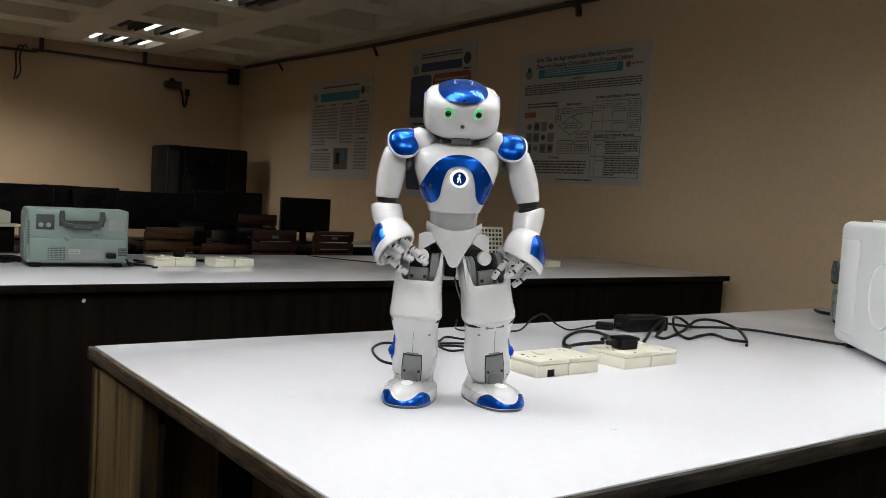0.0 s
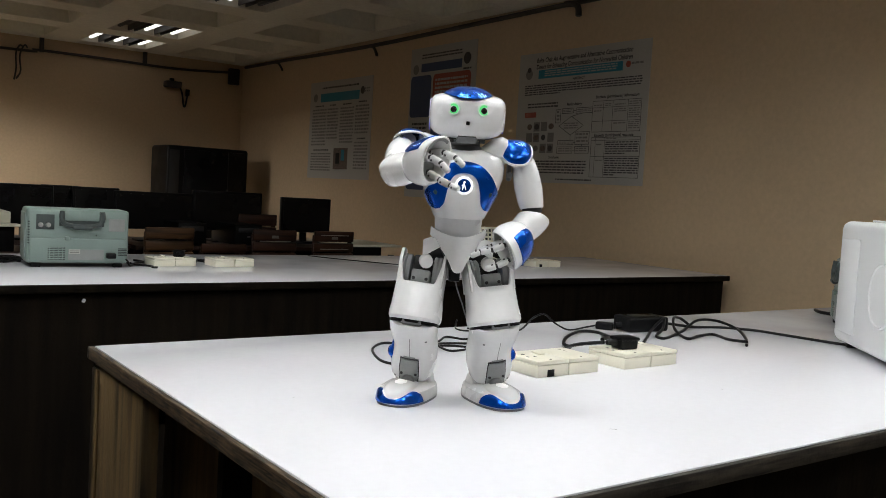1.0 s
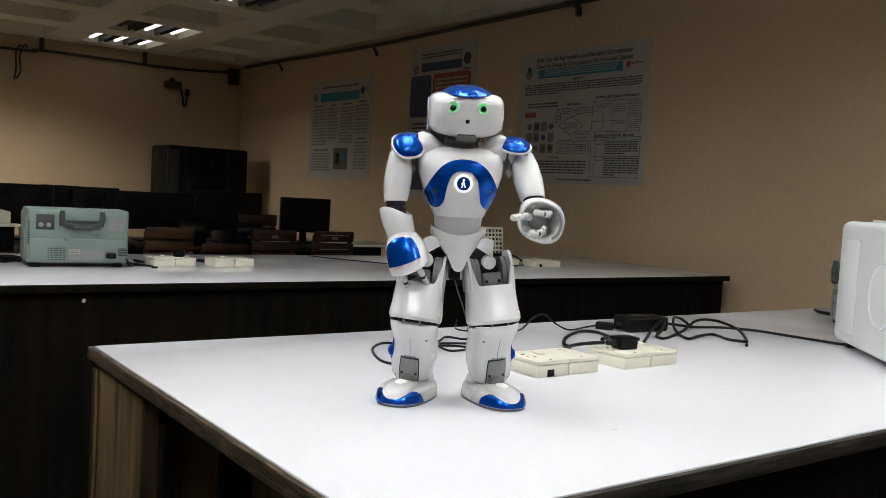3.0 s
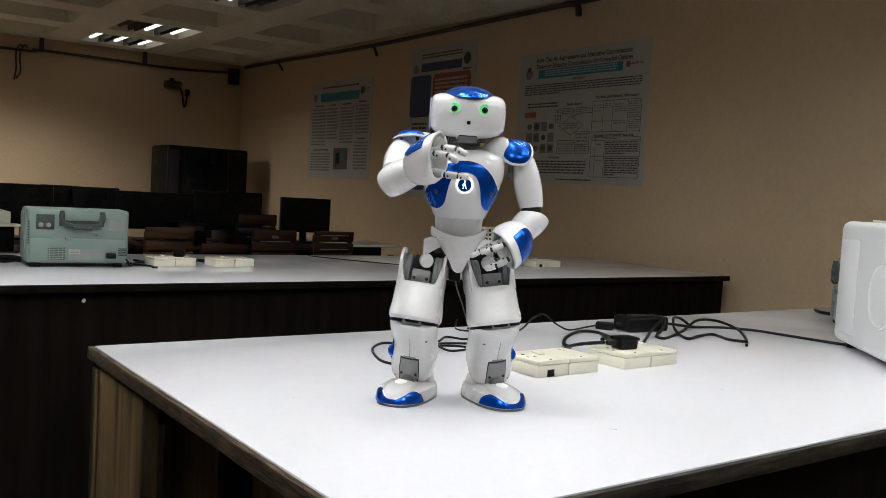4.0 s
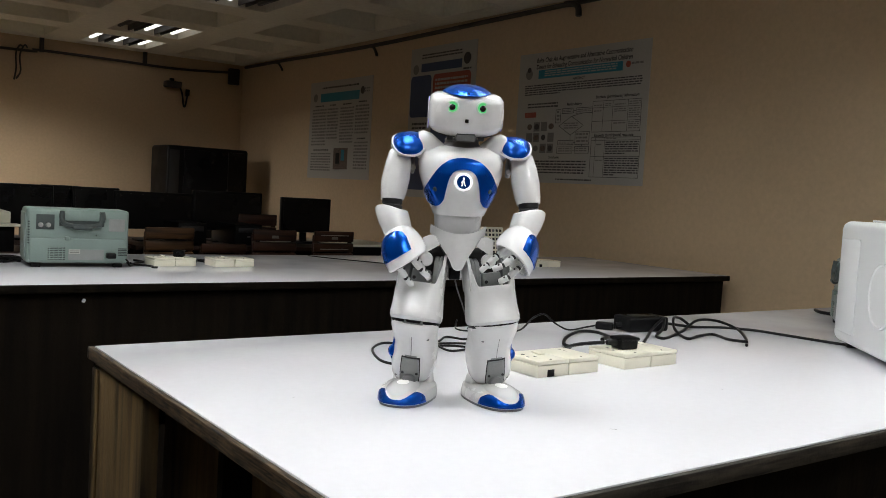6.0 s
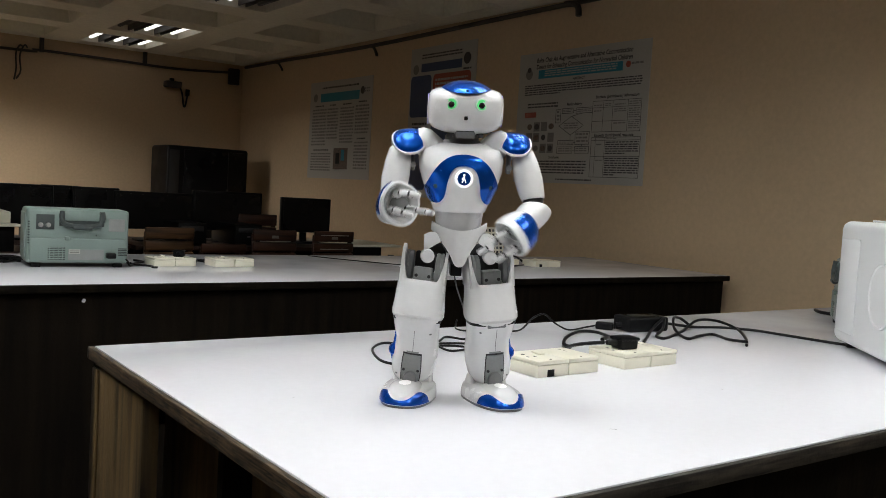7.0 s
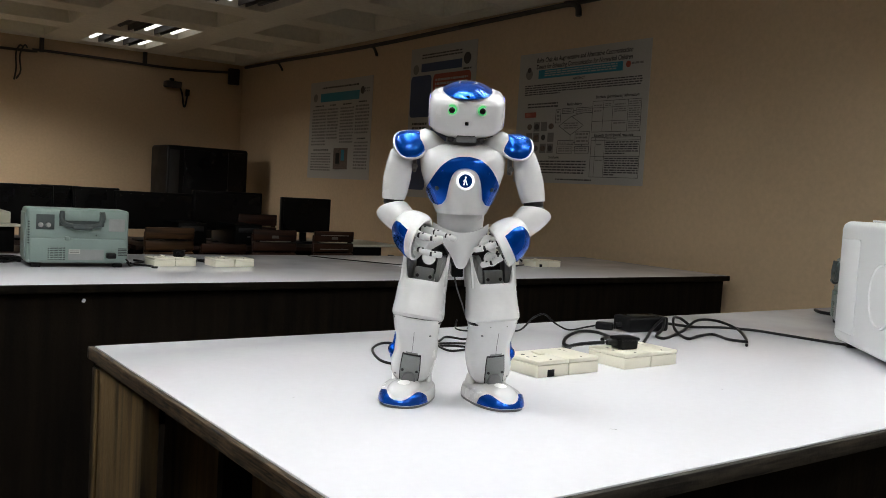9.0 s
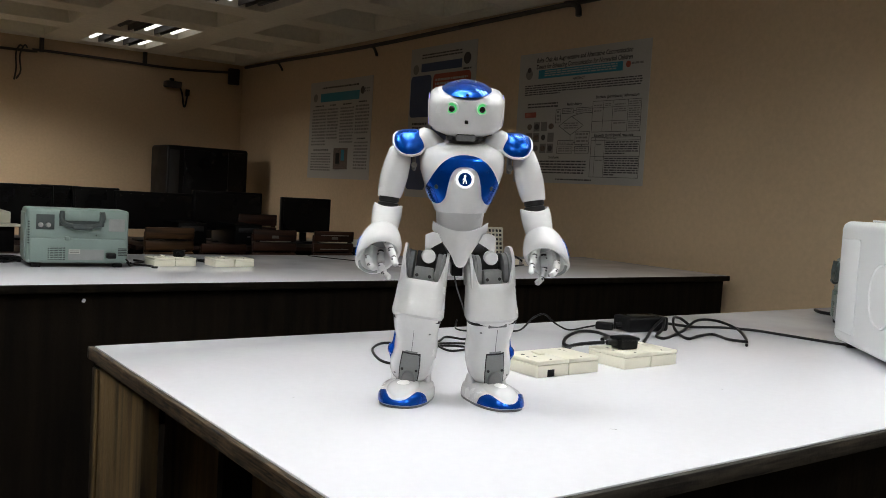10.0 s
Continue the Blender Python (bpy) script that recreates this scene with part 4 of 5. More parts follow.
def keypad_board():
    b = thing("trainer_board", pose(3.068, 3.90, TOP, -8, 0, 0), "cream trainer board with rows of dark sockets", "electronics board")
    part("board", box(0, 0, .0, .200, .020, .172, .004), SOCKET, b)
    for i in range(7):
        for j in range(6):
            part("board_socket", box(.017 + i * .0255, -.0025, .022 + j * .0245, .031 + i * .0255, -.0002, .036 + j * .0245), RDARK if (i + j) % 3 else RGREY, b, smooth=0)


keypad_board()


# ---- computer desks and chairs behind ----
def monitor(m, w, h, label):
    t = thing("monitor", m, label, "monitor", "computer monitors")
    part("bezel", box(-w / 2, -.012, .075, w / 2, .022, .075 + h, .006), BLACK, t)
    part("screen", box(-w / 2 + .016, -.0145, .093, w / 2 - .016, -.0125, .075 + h - .016), SCREEN, t, smooth=0)
    part("back_bulge", box(-w * .3, .0225, .075 + h * .2, w * .3, .05, .075 + h * .8, .01), BLACK, t)
    part("stand", box(-.025, .02, .01, .025, .04, .16, .004), BLACK, t)
    part("stand_foot", box(-.11, -.06, 0, .11, .08, .012, .004), BLACK, t)
    return t


def desk(x0, x1, y0, y1, z, label):
    d = thing("computer_desk", pose(0, 0, 0), label, "desk", "computer desks")
    part("desktop", box(x0, y0, z - .025, x1, y1, z, .003), CHAIRWOOD, d)
    for x in (x0, x1 - .025):
        part("side_panel", box(x, y0 + .04, 0, x + .025, y1 - .04, z - .0255), DARKWOOD, d, smooth=0)
    part("modesty_panel", box(x0 + .03, y1 - .08, .25, x1 - .03, y1 - .06, z - .0255), DARKWOOD, d, smooth=0)
    return d


desk(0.2, 1.55, 5.2, 5.95, .74, "dark wooden computer desk with monitors")
monitor(pose(1.262, 5.66, .74, 0, 0, 2), .22, .246, "black flat monitor, switched off, on a desk")
desk(1.58, 3.12, 5.2, 5.95, .74, "dark wooden computer desk with monitors")
monitor(pose(0.93, 5.55, .74, 0, 0, 2), .54, .245, "black flat monitor, switched off, on a desk")
monitor(pose(1.452, 5.60, .74, 0, 0, -3), .27, .245, "small black monitor, switched off, on a desk")
monitor(pose(1.80, 5.58, .74, 0, 0, 0), .50, .232, "black flat monitor, switched off, on a desk")
monitor(pose(2.29, 5.60, .74, 0, 0, 0), .48, .258, "black flat monitor, switched off, on a desk")
monitor(pose(2.865, 5.60, .74, 0, 0, -2), .375, .240, "black flat monitor, switched off, on a desk")


def tower(m, label):
    t = thing("computer_tower", m, label, "computer", "computer towers")
    part("case", box(-.09, 0, 0, .09, .40, .13, .005), BLACK, t)
    part("drive_bay", box(-.07, -.006, .08, .07, -.0005, .11, .002), RDARK, t)
    part("power_light", box(-.01, -.004, .05, .01, -.0005, .056), METAL, t, smooth=0)
    return t


tower(pose(1.12, 5.22, .745), "black desktop computer case on a desk")
tower(pose(1.95, 5.30, .745), "black desktop computer case on a desk")
tower(pose(2.30, 5.26, .745), "black desktop computer case on a desk")
tower(pose(0.75, 5.24, .745), "black desktop computer case on a desk")


def chair(m, label, tall=1.0, wood_mat=CHAIRWOOD, strips=()):
    c = thing("wooden_chair", m, label, "chair", "wooden chairs")
    part("seat", box(-.20, -.20, .43, .20, .20, .455, .008), wood_mat, c)
    for x, y in ((-.17, -.17), (.17, -.17), (-.17, .17), (.17, .17)):
        part("leg", box(x - .018, y - .018, 0, x + .018, y + .018, .4295, .004), wood_mat, c)
    def z(h):
        return .456 + (h - .456) * tall
    for x in (-.126, .126):
        part("back_post", box(x - .014, -.204, .456, x + .014, -.186, z(.84), .005), wood_mat, c)
    for a, b in ((.60, .664), (.672, .728), (.736, .792), (.800, .866)):
        part("back_slat", box(-.140, -.224, z(a), .140, -.205, z(b), .007, 3), wood_mat, c)
    # thin pale strips drawn across the slats at the given heights
    for h in strips:
        part("slot_line", box(-.100, -.2262, z(h), .100, -.2245, z(h) + .004), METAL, c, "thin pale strip across the slats", smooth=0)
    if strips:
        part("label_plate", box(-.022, -.2262, z(.815), .022, -.2245, z(.832)), GREYINK, c, "small pale plate", smooth=0)
    return c


chair(pose(1.674, 5.135, 0, 0, 0, 2), "light brown slatted wooden chair at a computer desk", wood_mat=BROWNWOOD)
chair(pose(2.330, 5.14, 0, 0, 0, -2), "dark brown slatted wooden chair at a computer desk", strips=(.795,))
chair(pose(2.718, 5.13, 0, 0, 0, 1), "dark red-brown slatted wooden chair with thin pale slot lines", strips=(.838, .752))
chair(pose(1.955, 5.06, 0, 0, 0, 4), "low dark wooden chair pushed under a desk", .80)
chair(pose(2.50, 5.80, 0, 0, 0, 0), "dark brown slatted wooden chair behind a desk", 1.16)


def far_desk():
    d = thing("side_desk", pose(0, 0, 0), "narrow pale-topped desk with a keyboard shelf", "desk")
    part("desktop", box(2.96, 5.2, .748, 3.42, 5.75, .762, .003), SOCKET, d)
    part("keyboard_shelf", box(2.98, 5.18, .690, 3.24, 5.6, .7475), BLACK, d, smooth=0)
    for x in (2.99, 3.36):
        part("leg", box(x, 5.25, 0, x + .03, 5.28, .6895), BLACK, d, smooth=0)
        part("leg", box(x, 5.65, 0, x + .03, 5.68, .6895), BLACK, d, smooth=0)


far_desk()


def speaker():
    s = thing("storage_cabinet", pose(0, 0, 0), "tall matt black cabinet against the far wall", "cabinet")
    part("cabinet_body", box(2.93, 8.75, 0, 3.785, 9.25, 1.465, .03, 3), BLACK, s)
    part("side_strip", box(2.955, 8.745, .10, 3.055, 8.7495, 1.42, .002), RDARK, s)
    part("cabinet_door", box(3.10, 8.738, .08, 3.74, 8.7495, 1.43, .004), SCREEN, s)
    part("door_gap", box(3.56, 8.735, .08, 3.566, 8.7378, 1.43), RDARK, s, smooth=0)


speaker()
pr = thing("printer", pose(0.70, 4.75, .74), "pale grey desktop printer with its tray open", "printer")
part("printer_body", box(-.14, 0, .13, .135, .3, .195, .008), SOCKET, pr)
part("paper_tray", box(-.12, -.09, .125, .165, -.001, .138, .003), SOCKET, pr)
part("printer_base", box(-.16, -.02, 0, .15, .34, .124, .006), BLACK, pr)
desk(0.0, 1.1, 4.65, 5.15, .74, "dark wooden desk carrying a printer")
for k, (x, w) in enumerate(((1.40, .04), (1.47, .03), (2.08, .07))):
    n = thing("paper_slip", pose(x, 5.205, .7405, 0, 0, 10 * k), "small white paper slip on a desk", "paper", "papers")
    part("paper", box(-w / 2, 0, 0, w / 2, .05, .012, .001), PAPER, n, smooth=0)


# ---- pipes and wall fittings ----
def pipes():
    p = tagged(part("pipe", wire([(4.035, -3.9, 2.415), (4.03, 2, 2.412), (4.03, 4.2, 2.416), (4.03, 6.7, 2.39), (4.03, 8.5, 2.412), (4.03, 9.5, 2.415)], .017, 10, 6), PIPE), "dark painted conduit running under the ceiling", "pipe", "pipes")
    part("pipe_bracket", wire([(4.03, 4.34, 2.418), (4.02, 4.25, 2.405), (4.02, 4.215, 2.38), (4.02, 4.205, 2.325)], .021, 8, 5), PIPE, p)
    part("pipe_bracket", wire([(4.03, 6.85, 2.395), (4.02, 6.74, 2.375), (4.02, 6.70, 2.345), (4.02, 6.665, 2.295)], .013, 8, 5), PIPE, p)
    part("pipe_bracket", wire([(4.03, 8.82, 2.412), (4.02, 8.65, 2.395), (4.02, 8.57, 2.35), (4.02, 8.53, 2.31)], .011, 8, 5), PIPE, p)
    q = tagged(part("pipe", wire([(-4.9, 9.62, 2.30), (1.2, 9.62, 2.30), (1.9, 9.62, 2.325), (2.6, 9.62, 2.325), (3.3, 9.62, 2.318), (3.98, 9.62, 2.36)], .014, 10, 6), PIPE), "dark conduit along the far wall", "pipe", "pipes")
    for x in (1.93, 2.95):
        part("pipe_bracket", box(x - .02, 9.615, 2.31, x + .02, 9.645, 2.45), PIPE, q, smooth=0)
    part("junction_box", box(3.88, 9.58, 2.22, 4.0, 9.645, 2.40, .01), PIPE, q)
    part("loose_wire", wire([(1.76, 9.62, 2.33), (1.73, 9.61, 2.35), (1.695, 9.61, 2.27), (1.70, 9.61, 2.12), (1.683, 9.61, 2.01)], .008, 6, 6), PIPE, q)
    part("loose_wire", wire([(1.80, 9.62, 2.33), (1.77, 9.61, 2.355), (1.73, 9.61, 2.25), (1.74, 9.61, 2.10), (1.70, 9.61, 2.02)], .008, 6, 6), PIPE, q)
    c = thing("surveillance_camera", pose(3.24, 9.64, 2.14), "small dark ceiling-corner camera with a hanging lead", "camera")
    part("camera_body", box(-.085, -.12, -.03, .085, 0, .035, .012), PIPE, c)
    part("mount", box(-.02, -.05, .035, .02, 0, .07, .004), BLACK, c)
    part("lead", wire([(.08, -.04, 0), (.12, -.02, -.08), (.14, -.02, -.20), (.16, -.02, -.21), (.18, -.02, -.09)], .010, 6, 6), BLACK, c)
    part("lead_plug", box(.16, -.035, -.10, .20, -.005, -.03, .004), BLACK, c)


pipes()


# ---- posters ----
def text(body, size, x, y, m, parent, name="title_text", align="LEFT", bold=0.0, width=None):
    """Flat printed letters in the built-in font, made into a mesh."""
    cu = bpy.data.curves.new(name, "FONT")
    cu.body, cu.size, cu.align_x, cu.align_y, cu.offset, cu.resolution_u = body, size, align, "CENTER", bold, 2
    cu.shear = 0.12
    tmp = bpy.data.objects.new(name, cu)
    scene.collection.objects.link(tmp)
    bpy.context.view_layer.update()
    me = bpy.data.meshes.new_from_object(tmp.evaluated_get(bpy.context.evaluated_depsgraph_get()))
    scene.collection.objects.unlink(tmp)
    bpy.data.objects.remove(tmp)
    me.materials.clear()
    me.materials.append(m)
    ob = new(name, me)
    ob.parent = parent
    k = 1.0
    if width:
        xs = [v.co.x for v in me.vertices]
        k = width / (max(xs) - min(xs))
    ob.matrix_local = Matrix.Translation((x, y, .0016)) @ Matrix.Diagonal((k, 1, 1, 1))
    return ob


def bars(parent, x0, x1, y0, y1, rows, m=None, last=1.0, name="text_block", words=True):
    """Illegible print: rows of word-length bars, one mesh a block."""
    bm = bmesh.new()
    step = (y0 - y1) / rows
    rnd = random.Random(int(x0 * 1000 + y0 * 700))
    for r in range(rows):
        y = y0 - r * step
        end = x0 + (x1 - x0) * (last if r == rows - 1 else 1)
        x = x0
        while x < end - .004:
            w = min(rnd.uniform(.012, .045), end - x)
            q = [(x, y - step * .52), (x + w, y - step * .52), (x + w, y), (x, y)]
            bm.faces.new([bm.verts.new((a, b, .0012)) for a, b in q])
            x += w + .007
    return part(name, bm, m or GREYINK, parent, smooth=0)


def patch(parent, x0, y0, x1, y1, m, name="panel", z=.0010, corner=0.0):
    if not corner:
        return part(name, box(x0, y0, z - .0007, x1, y1, z), m, parent, smooth=0)
    bm = bmesh.new()
    rings = [[bm.verts.new((cx + corner * math.cos(w), cy + corner * math.sin(w), h)) for k, (cx, cy) in enumerate(((x1 - corner, y1 - corner), (x0 + corner, y1 - corner), (x0 + corner, y0 + corner), (x1 - corner, y0 + corner)))
              for w in [math.pi / 2 * (k + j / 6) for j in range(7)]] for h in (z - .0007, z)]
    for i in range(28):
        bm.faces.new((rings[0][i], rings[0][(i + 1) % 28], rings[1][(i + 1) % 28], rings[1][i]))
    bm.faces.new(rings[0]), bm.faces.new(rings[1])
    return part(name, bm, m, parent, smooth=0)


def outline_box(parent, x0, y0, x1, y1, t=.0035, name="outline", m=None):
    bm = bmesh.new()
    for a in ((x0, y0, x1, y0 + t), (x0, y1 - t, x1, y1), (x0, y0 + t, x0 + t, y1 - t), (x1 - t, y0 + t, x1, y1 - t)):
        box(a[0], a[1], .0008, a[2], a[3], .0014, bm=bm)
    return part(name, bm, m or INK, parent, smooth=0)


def poster(y, z, w, h, label):
    m = Matrix(((0, 0, -1, WX - .006), (-1, 0, 0, y), (0, 1, 0, z), (0, 0, 0, 1)))
    p = thing("poster", m, label, "poster", "wall posters")
    part("sheet", box(0, 0, -.004, w, h, 0), PAPER, p, "slightly glossy printed paper", smooth=0)
    return p


def posters():
    p = poster(4.79, 1.255, 1.185, .875, "printed research poster with flow chart and tables, taped to the wall")
    text("Bolte Chai: An Augmentative and Alternative Communication", .043, .175, .822, INK, p, bold=.0012, width=.865)
    text("Device for Enhancing Communication for Nonverbal Children", .043, .175, .779, INK, p, bold=.0012, width=.865)
    patch(p, .200, .700, .965, .757, TEAL, "authors_band")
    bars(p, .26, .92, .750, .706, 3, PAPER)
    part("crest", moved(spun("z", [(.0006, .035), (.0012, .035)], 20), Matrix.Translation((.105, .735, 0))), GREYINK, p)
    part("crest_flame", moved(spun("z", [(.0006, .018), (.0016, .018)], 16), Matrix.Translation((.105, .765, 0))), INK, p)
    part("partner_mark", moved(spun("z", [(.0006, .02), (.0012, .02)], 16), Matrix.Translation((1.01, .735, 0))), BRICKRED, p)
    bars(p, 1.035, 1.13, .745, .720, 1)
    text("ABSTRACT", .022, .59, .680, INK, p, "heading", "CENTER", .0008)
    bars(p, .070, 1.13, .660, .585, 5, INK, .33)
    text("Methodology", .026, .565, .515, INK, p, "heading", "CENTER", .0008)
    bars(p, .11, .41, .535, .495, 2, INK)
    text("Students (participants) Information", .026, .935, .548, INK, p, "heading", "CENTER", .0008, width=.36)
    text("Students (participants) response", .026, .925, .308, INK, p, "heading", "CENTER", .0008, width=.33)
    text("Conclusion", .024, .400, .170, INK, p, "heading", "CENTER", .0008)
    patch(p, .085, .44, .20, .475, BRICKRED, "small_mark")
    rnd = random.Random(5)
    for r in range(3):
        for c in range(4):
            x, y = .112 + c * .072, .345 - r * .073
            patch(p, x, y, x + .060, y + .062, PAPER if (r + c) % 3 == 0 else GREYINK, "picture_tile")
            part("picture_subject", moved(ball((0, 0, 0), (.021 + .006 * rnd.random(), .020, .0006), 12, 6), Matrix.Translation((x + .03, y + .031, .0013))), (BROWNINK, INK, GREYINK)[(r * 2 + c) % 3], p)
    for a in ((.395, .395, .445, .485), (.455, .455, .565, .490), (.585, .452, .735, .490), (.430, .250, .578, .282), (.590, .252, .720, .335), (.425, .195, .572, .240), (.592, .195, .722, .242)):
        outline_box(p, *a, name="flow_box")
        bars(p, a[0] + .012, a[2] - .012, a[3] - .010, a[1] + .006, 2 if a[3] - a[1] < .06 else 3)
    bm = bmesh.new()
    for q0, q1 in (((.433, .375), (.546, .436)), ((.546, .436), (.660, .375)), ((.660, .375), (.546, .315)), ((.546, .315), (.433, .375)), ((.546, .315), (.546, .282)), ((.655, .252), (.655, .242)), ((.578, .266), (.590, .266)), ((.572, .216), (.592, .216)), ((.565, .472), (.585, .472)), ((.546, .436), (.64, .452))):
        join(bm, wire([(*q0, .0012), (*q1, .0012)], .0018, 4, 1))
    part("flow_arrow", bm, INK, p, smooth=0)
    bars(p, .48, .61, .395, .350, 3)
    for (x0, y0, x1, y1, rows, cols) in ((.732, .328, 1.138, .524, (.395, .48), (.825, .905, 1.03)), (.738, .045, 1.148, .296, (.175, .275), (.775, .855))):
        outline_box(p, x0, y0, x1, y1, .003, "table_outline")
        bm = bmesh.new()
        for r in rows:
            box(x0, r, .0008, x1, r + .0025, .0013, bm=bm)
        for c in cols:
            box(c, y0, .0008, c + .0025, y1, .0012, bm=bm)
        part("table_grid", bm, INK, p, smooth=0)
    bars(p, .745, .815, .50, .485, 1), bars(p, .84, .89, .505, .485, 2), bars(p, .92, 1.01, .50, .486, 1), bars(p, 1.04, 1.13, .512, .486, 2)
    bars(p, 1.04, 1.132, .47, .405, 5), bars(p, .92, 1.02, .47, .445, 2), bars(p, .745, .81, .465, .45, 1), bars(p, 1.04, 1.13, .388, .340, 4), bars(p, .92, 1.02, .385, .37, 1)
    bars(p, .865, 1.14, .268, .185, 6, INK, .6), bars(p, .865, 1.142, .168, .052, 8, INK, .3), bars(p, .785, .84, .255, .24, 1), bars(p, .785, .845, .155, .14, 1), bars(p, .865, .96, .29, .278, 1)
    bars(p, .08, .705, .148, .055, 5, INK, .97)
    bars(p, .43, .76, .030, .012, 1, INK)

    p = poster(7.93, 1.22, 1.17, .92, "faded printed research poster with columns of text, taped to the wall")
    bars(p, .24, .93, .865, .835, 1, INK)
    patch(p, .215, .725, .945, .805, TEAL, "authors_band")
    part("crest", moved(spun("z", [(.0006, .04), (.0012, .04)], 20), Matrix.Translation((.11, .77, 0))), GREYINK, p)
    part("partner_mark", moved(spun("z", [(.0006, .035), (.0012, .035)], 16), Matrix.Translation((1.0, .80, 0))), INK, p)
    bars(p, 1.04, 1.13, .82, .77, 2)
    for x0, x1, a, b, n in ((.06, .34, .66, .30, 12), (.36, .57, .66, .36, 10), (.61, .86, .66, .32, 12), (.89, 1.13, .67, .40, 9), (.06, .46, .24, .06, 7), (.89, 1.13, .34, .08, 9)):
        bars(p, x0 + .05, x1 - .05, a + .035, a + .012, 1, INK)
        bars(p, x0, x1, a, b, n)
    patch(p, .515, .09, .78, .285, BROWNINK, "photo")
    patch(p, .56, .14, .63, .24, SCREEN, "photo_detail", .0016)
    patch(p, .66, .17, .72, .27, TEAL, "photo_detail", .0017)

    p = poster(6.17, 1.10, .88, 1.20, "printed poster with navy and red panels, partly hidden by the robot")
    bars(p, .16, .70, 1.145, 1.100, 2, INK)
    patch(p, .155, 1.005, .70, 1.072, NAVY, "authors_band")
    part("crest", moved(spun("z", [(.0006, .04), (.0012, .04)], 20), Matrix.Translation((.08, 1.03, 0))), GREYINK, p)
    part("partner_mark", moved(spun("z", [(.0006, .045), (.0012, .045), (.0012, .03)], 20), Matrix.Translation((.765, 1.07, 0))), INK, p)
    bars(p, .72, .82, 1.0, .975, 1, INK)
    patch(p, .015, .645, .305, .978, NAVY, "navy_panel", corner=.035)
    patch(p, .330, .70, .820, .978, BRICKRED, "red_panel", corner=.035)
    patch(p, .330, .05, .820, .66, NAVY, "navy_panel", corner=.035)
    patch(p, .015, .06, .285, .42, NAVY, "navy_panel", corner=.035)
    bars(p, .06, .27, .60, .50, 3, INK)
    bars(p, .36, .78, .94, .75, 6, PAPER)


posters()

# ---- movement ----
# torso: seconds, place in millimetres, turn, pitch, lean; head turn and pitch
BODY_A = [(0, -4.3, -18.5, 330.8, 6.0, 1.6, 0.5, -2.1, 19.5), (0.3, -4.9, -16.1, 330.2, 6.4, 2.3, 0.4, -1.4, 11.0), (0.5, -5.8, -13.8, 329.1, 6.4, 3.2, 0.2, -1.9, 5.9), (0.7, -5.2, -10.6, 325.0, 5.7, 2.9, -0.0, -3.3, 5.5), (1, -5.4, -10.4, 322.5, 5.7, 3.2, -0.0, -3.1, 4.3), (1.5, -5.6, -10.0, 322.5, 5.7, 3.2, 0.1, -3.1, 3.3), (2, -5.5, -9.8, 322.5, 5.6, 3.3, 0.1, -3.3, 2.5), (2.5, -5.5, -11.4, 325.0, 6.3, 3.2, 1.1, -1.2, 4.2), (2.7, -5.3, -11.5, 325.4, 6.3, 3.0, 1.1, -1.1, 4.8)]
BODY_B = [(3.8, -5.3, -10.7, 324.4, 5.8, 2.7, 0.2, -2.1, 4.7), (4, -5.4, -9.7, 323.2, 5.8, 2.8, 0.1, -2.4, 4.2), (4.5, -5.4, -9.1, 322.7, 5.8, 3.0, -0.1, -2.6, 3.9), (5, -5.5, -9.1, 322.7, 5.8, 2.9, -0.0, -3.1, 2.6), (5.5, -3.8, -11.6, 323.0, 6.1, 1.6, 0.3, -1.7, 4.8), (5.7, -3.8, -11.7, 323.9, 6.1, 1.5, 0.3, -2.5, 5.7)]
BODY_C = [(6.8, -5.3, -10.8, 332.0, 6.0, 2.0, 1.1, -3.6, 7.8), (7, -5.5, -10.5, 332.0, 6.0, 2.1, 1.2, -3.7, 7.0), (7.5, -6.1, -8.8, 330.4, 5.9, 2.9, 1.3, -3.8, 8.0), (8, -6.4, -8.1, 330.0, 5.8, 3.4, 1.5, -3.9, 10.6), (8.5, -6.4, -8.1, 330.1, 5.8, 3.4, 1.4, -4.1, 9.6), (9, -6.3, -7.8, 330.1, 5.8, 3.4, 1.3, -4.6, 11.9), (9.5, -6.0, -8.8, 330.8, 5.9, 3.1, 1.3, -3.8, 12.3), (10, -5.9, -8.8, 331.9, 5.9, 2.9, 1.4, -4.1, 12.0)]
# arms: seconds, shoulder pitch and roll, elbow turn and bend, wrist turn
ARM_RA = [(0, 90, -2, 71, 48, -89), (0.1, 78, -2, 60, 56, -86), (0.2, 59, -1, 46, 59, -74), (0.3, 56, 0, 57, 72, -86), (0.4, 51, -2, 47, 90, -98), (0.5, 46, -1, 50, 92, -109), (0.6, 38, -2, 45, 93, -110), (0.7, 33, -2, 43, 91, -110), (1, 19, 0, 34, 49, -111), (1.2, 18, 1, 24, 41, -111), (1.5, 20, 1, 21, 37, -111), (2, 20, 1, 20, 37, -111)]
ARM_RB = [(2.1, 21, -2, -1, 45, -83), (2.2, 34, -5, 0, 51, -60), (2.3, 48, -4, -7, 47, -64), (2.4, 69, -2, 3, 34, -88), (2.5, 78, 1, 16, 20, -109), (2.7, 81, 3, 30, 14, -109), (3.05, 81, 2, 30, 18, -100), (3.3, 62, -1, 46, 55, -92), (3.55, 45, -2, 46, 85, -100), (3.8, 32, -3, 43, 89, -109), (4, 28, -2, 41, 74, -111), (4.2, 20, 0, 28, 46, -111)]
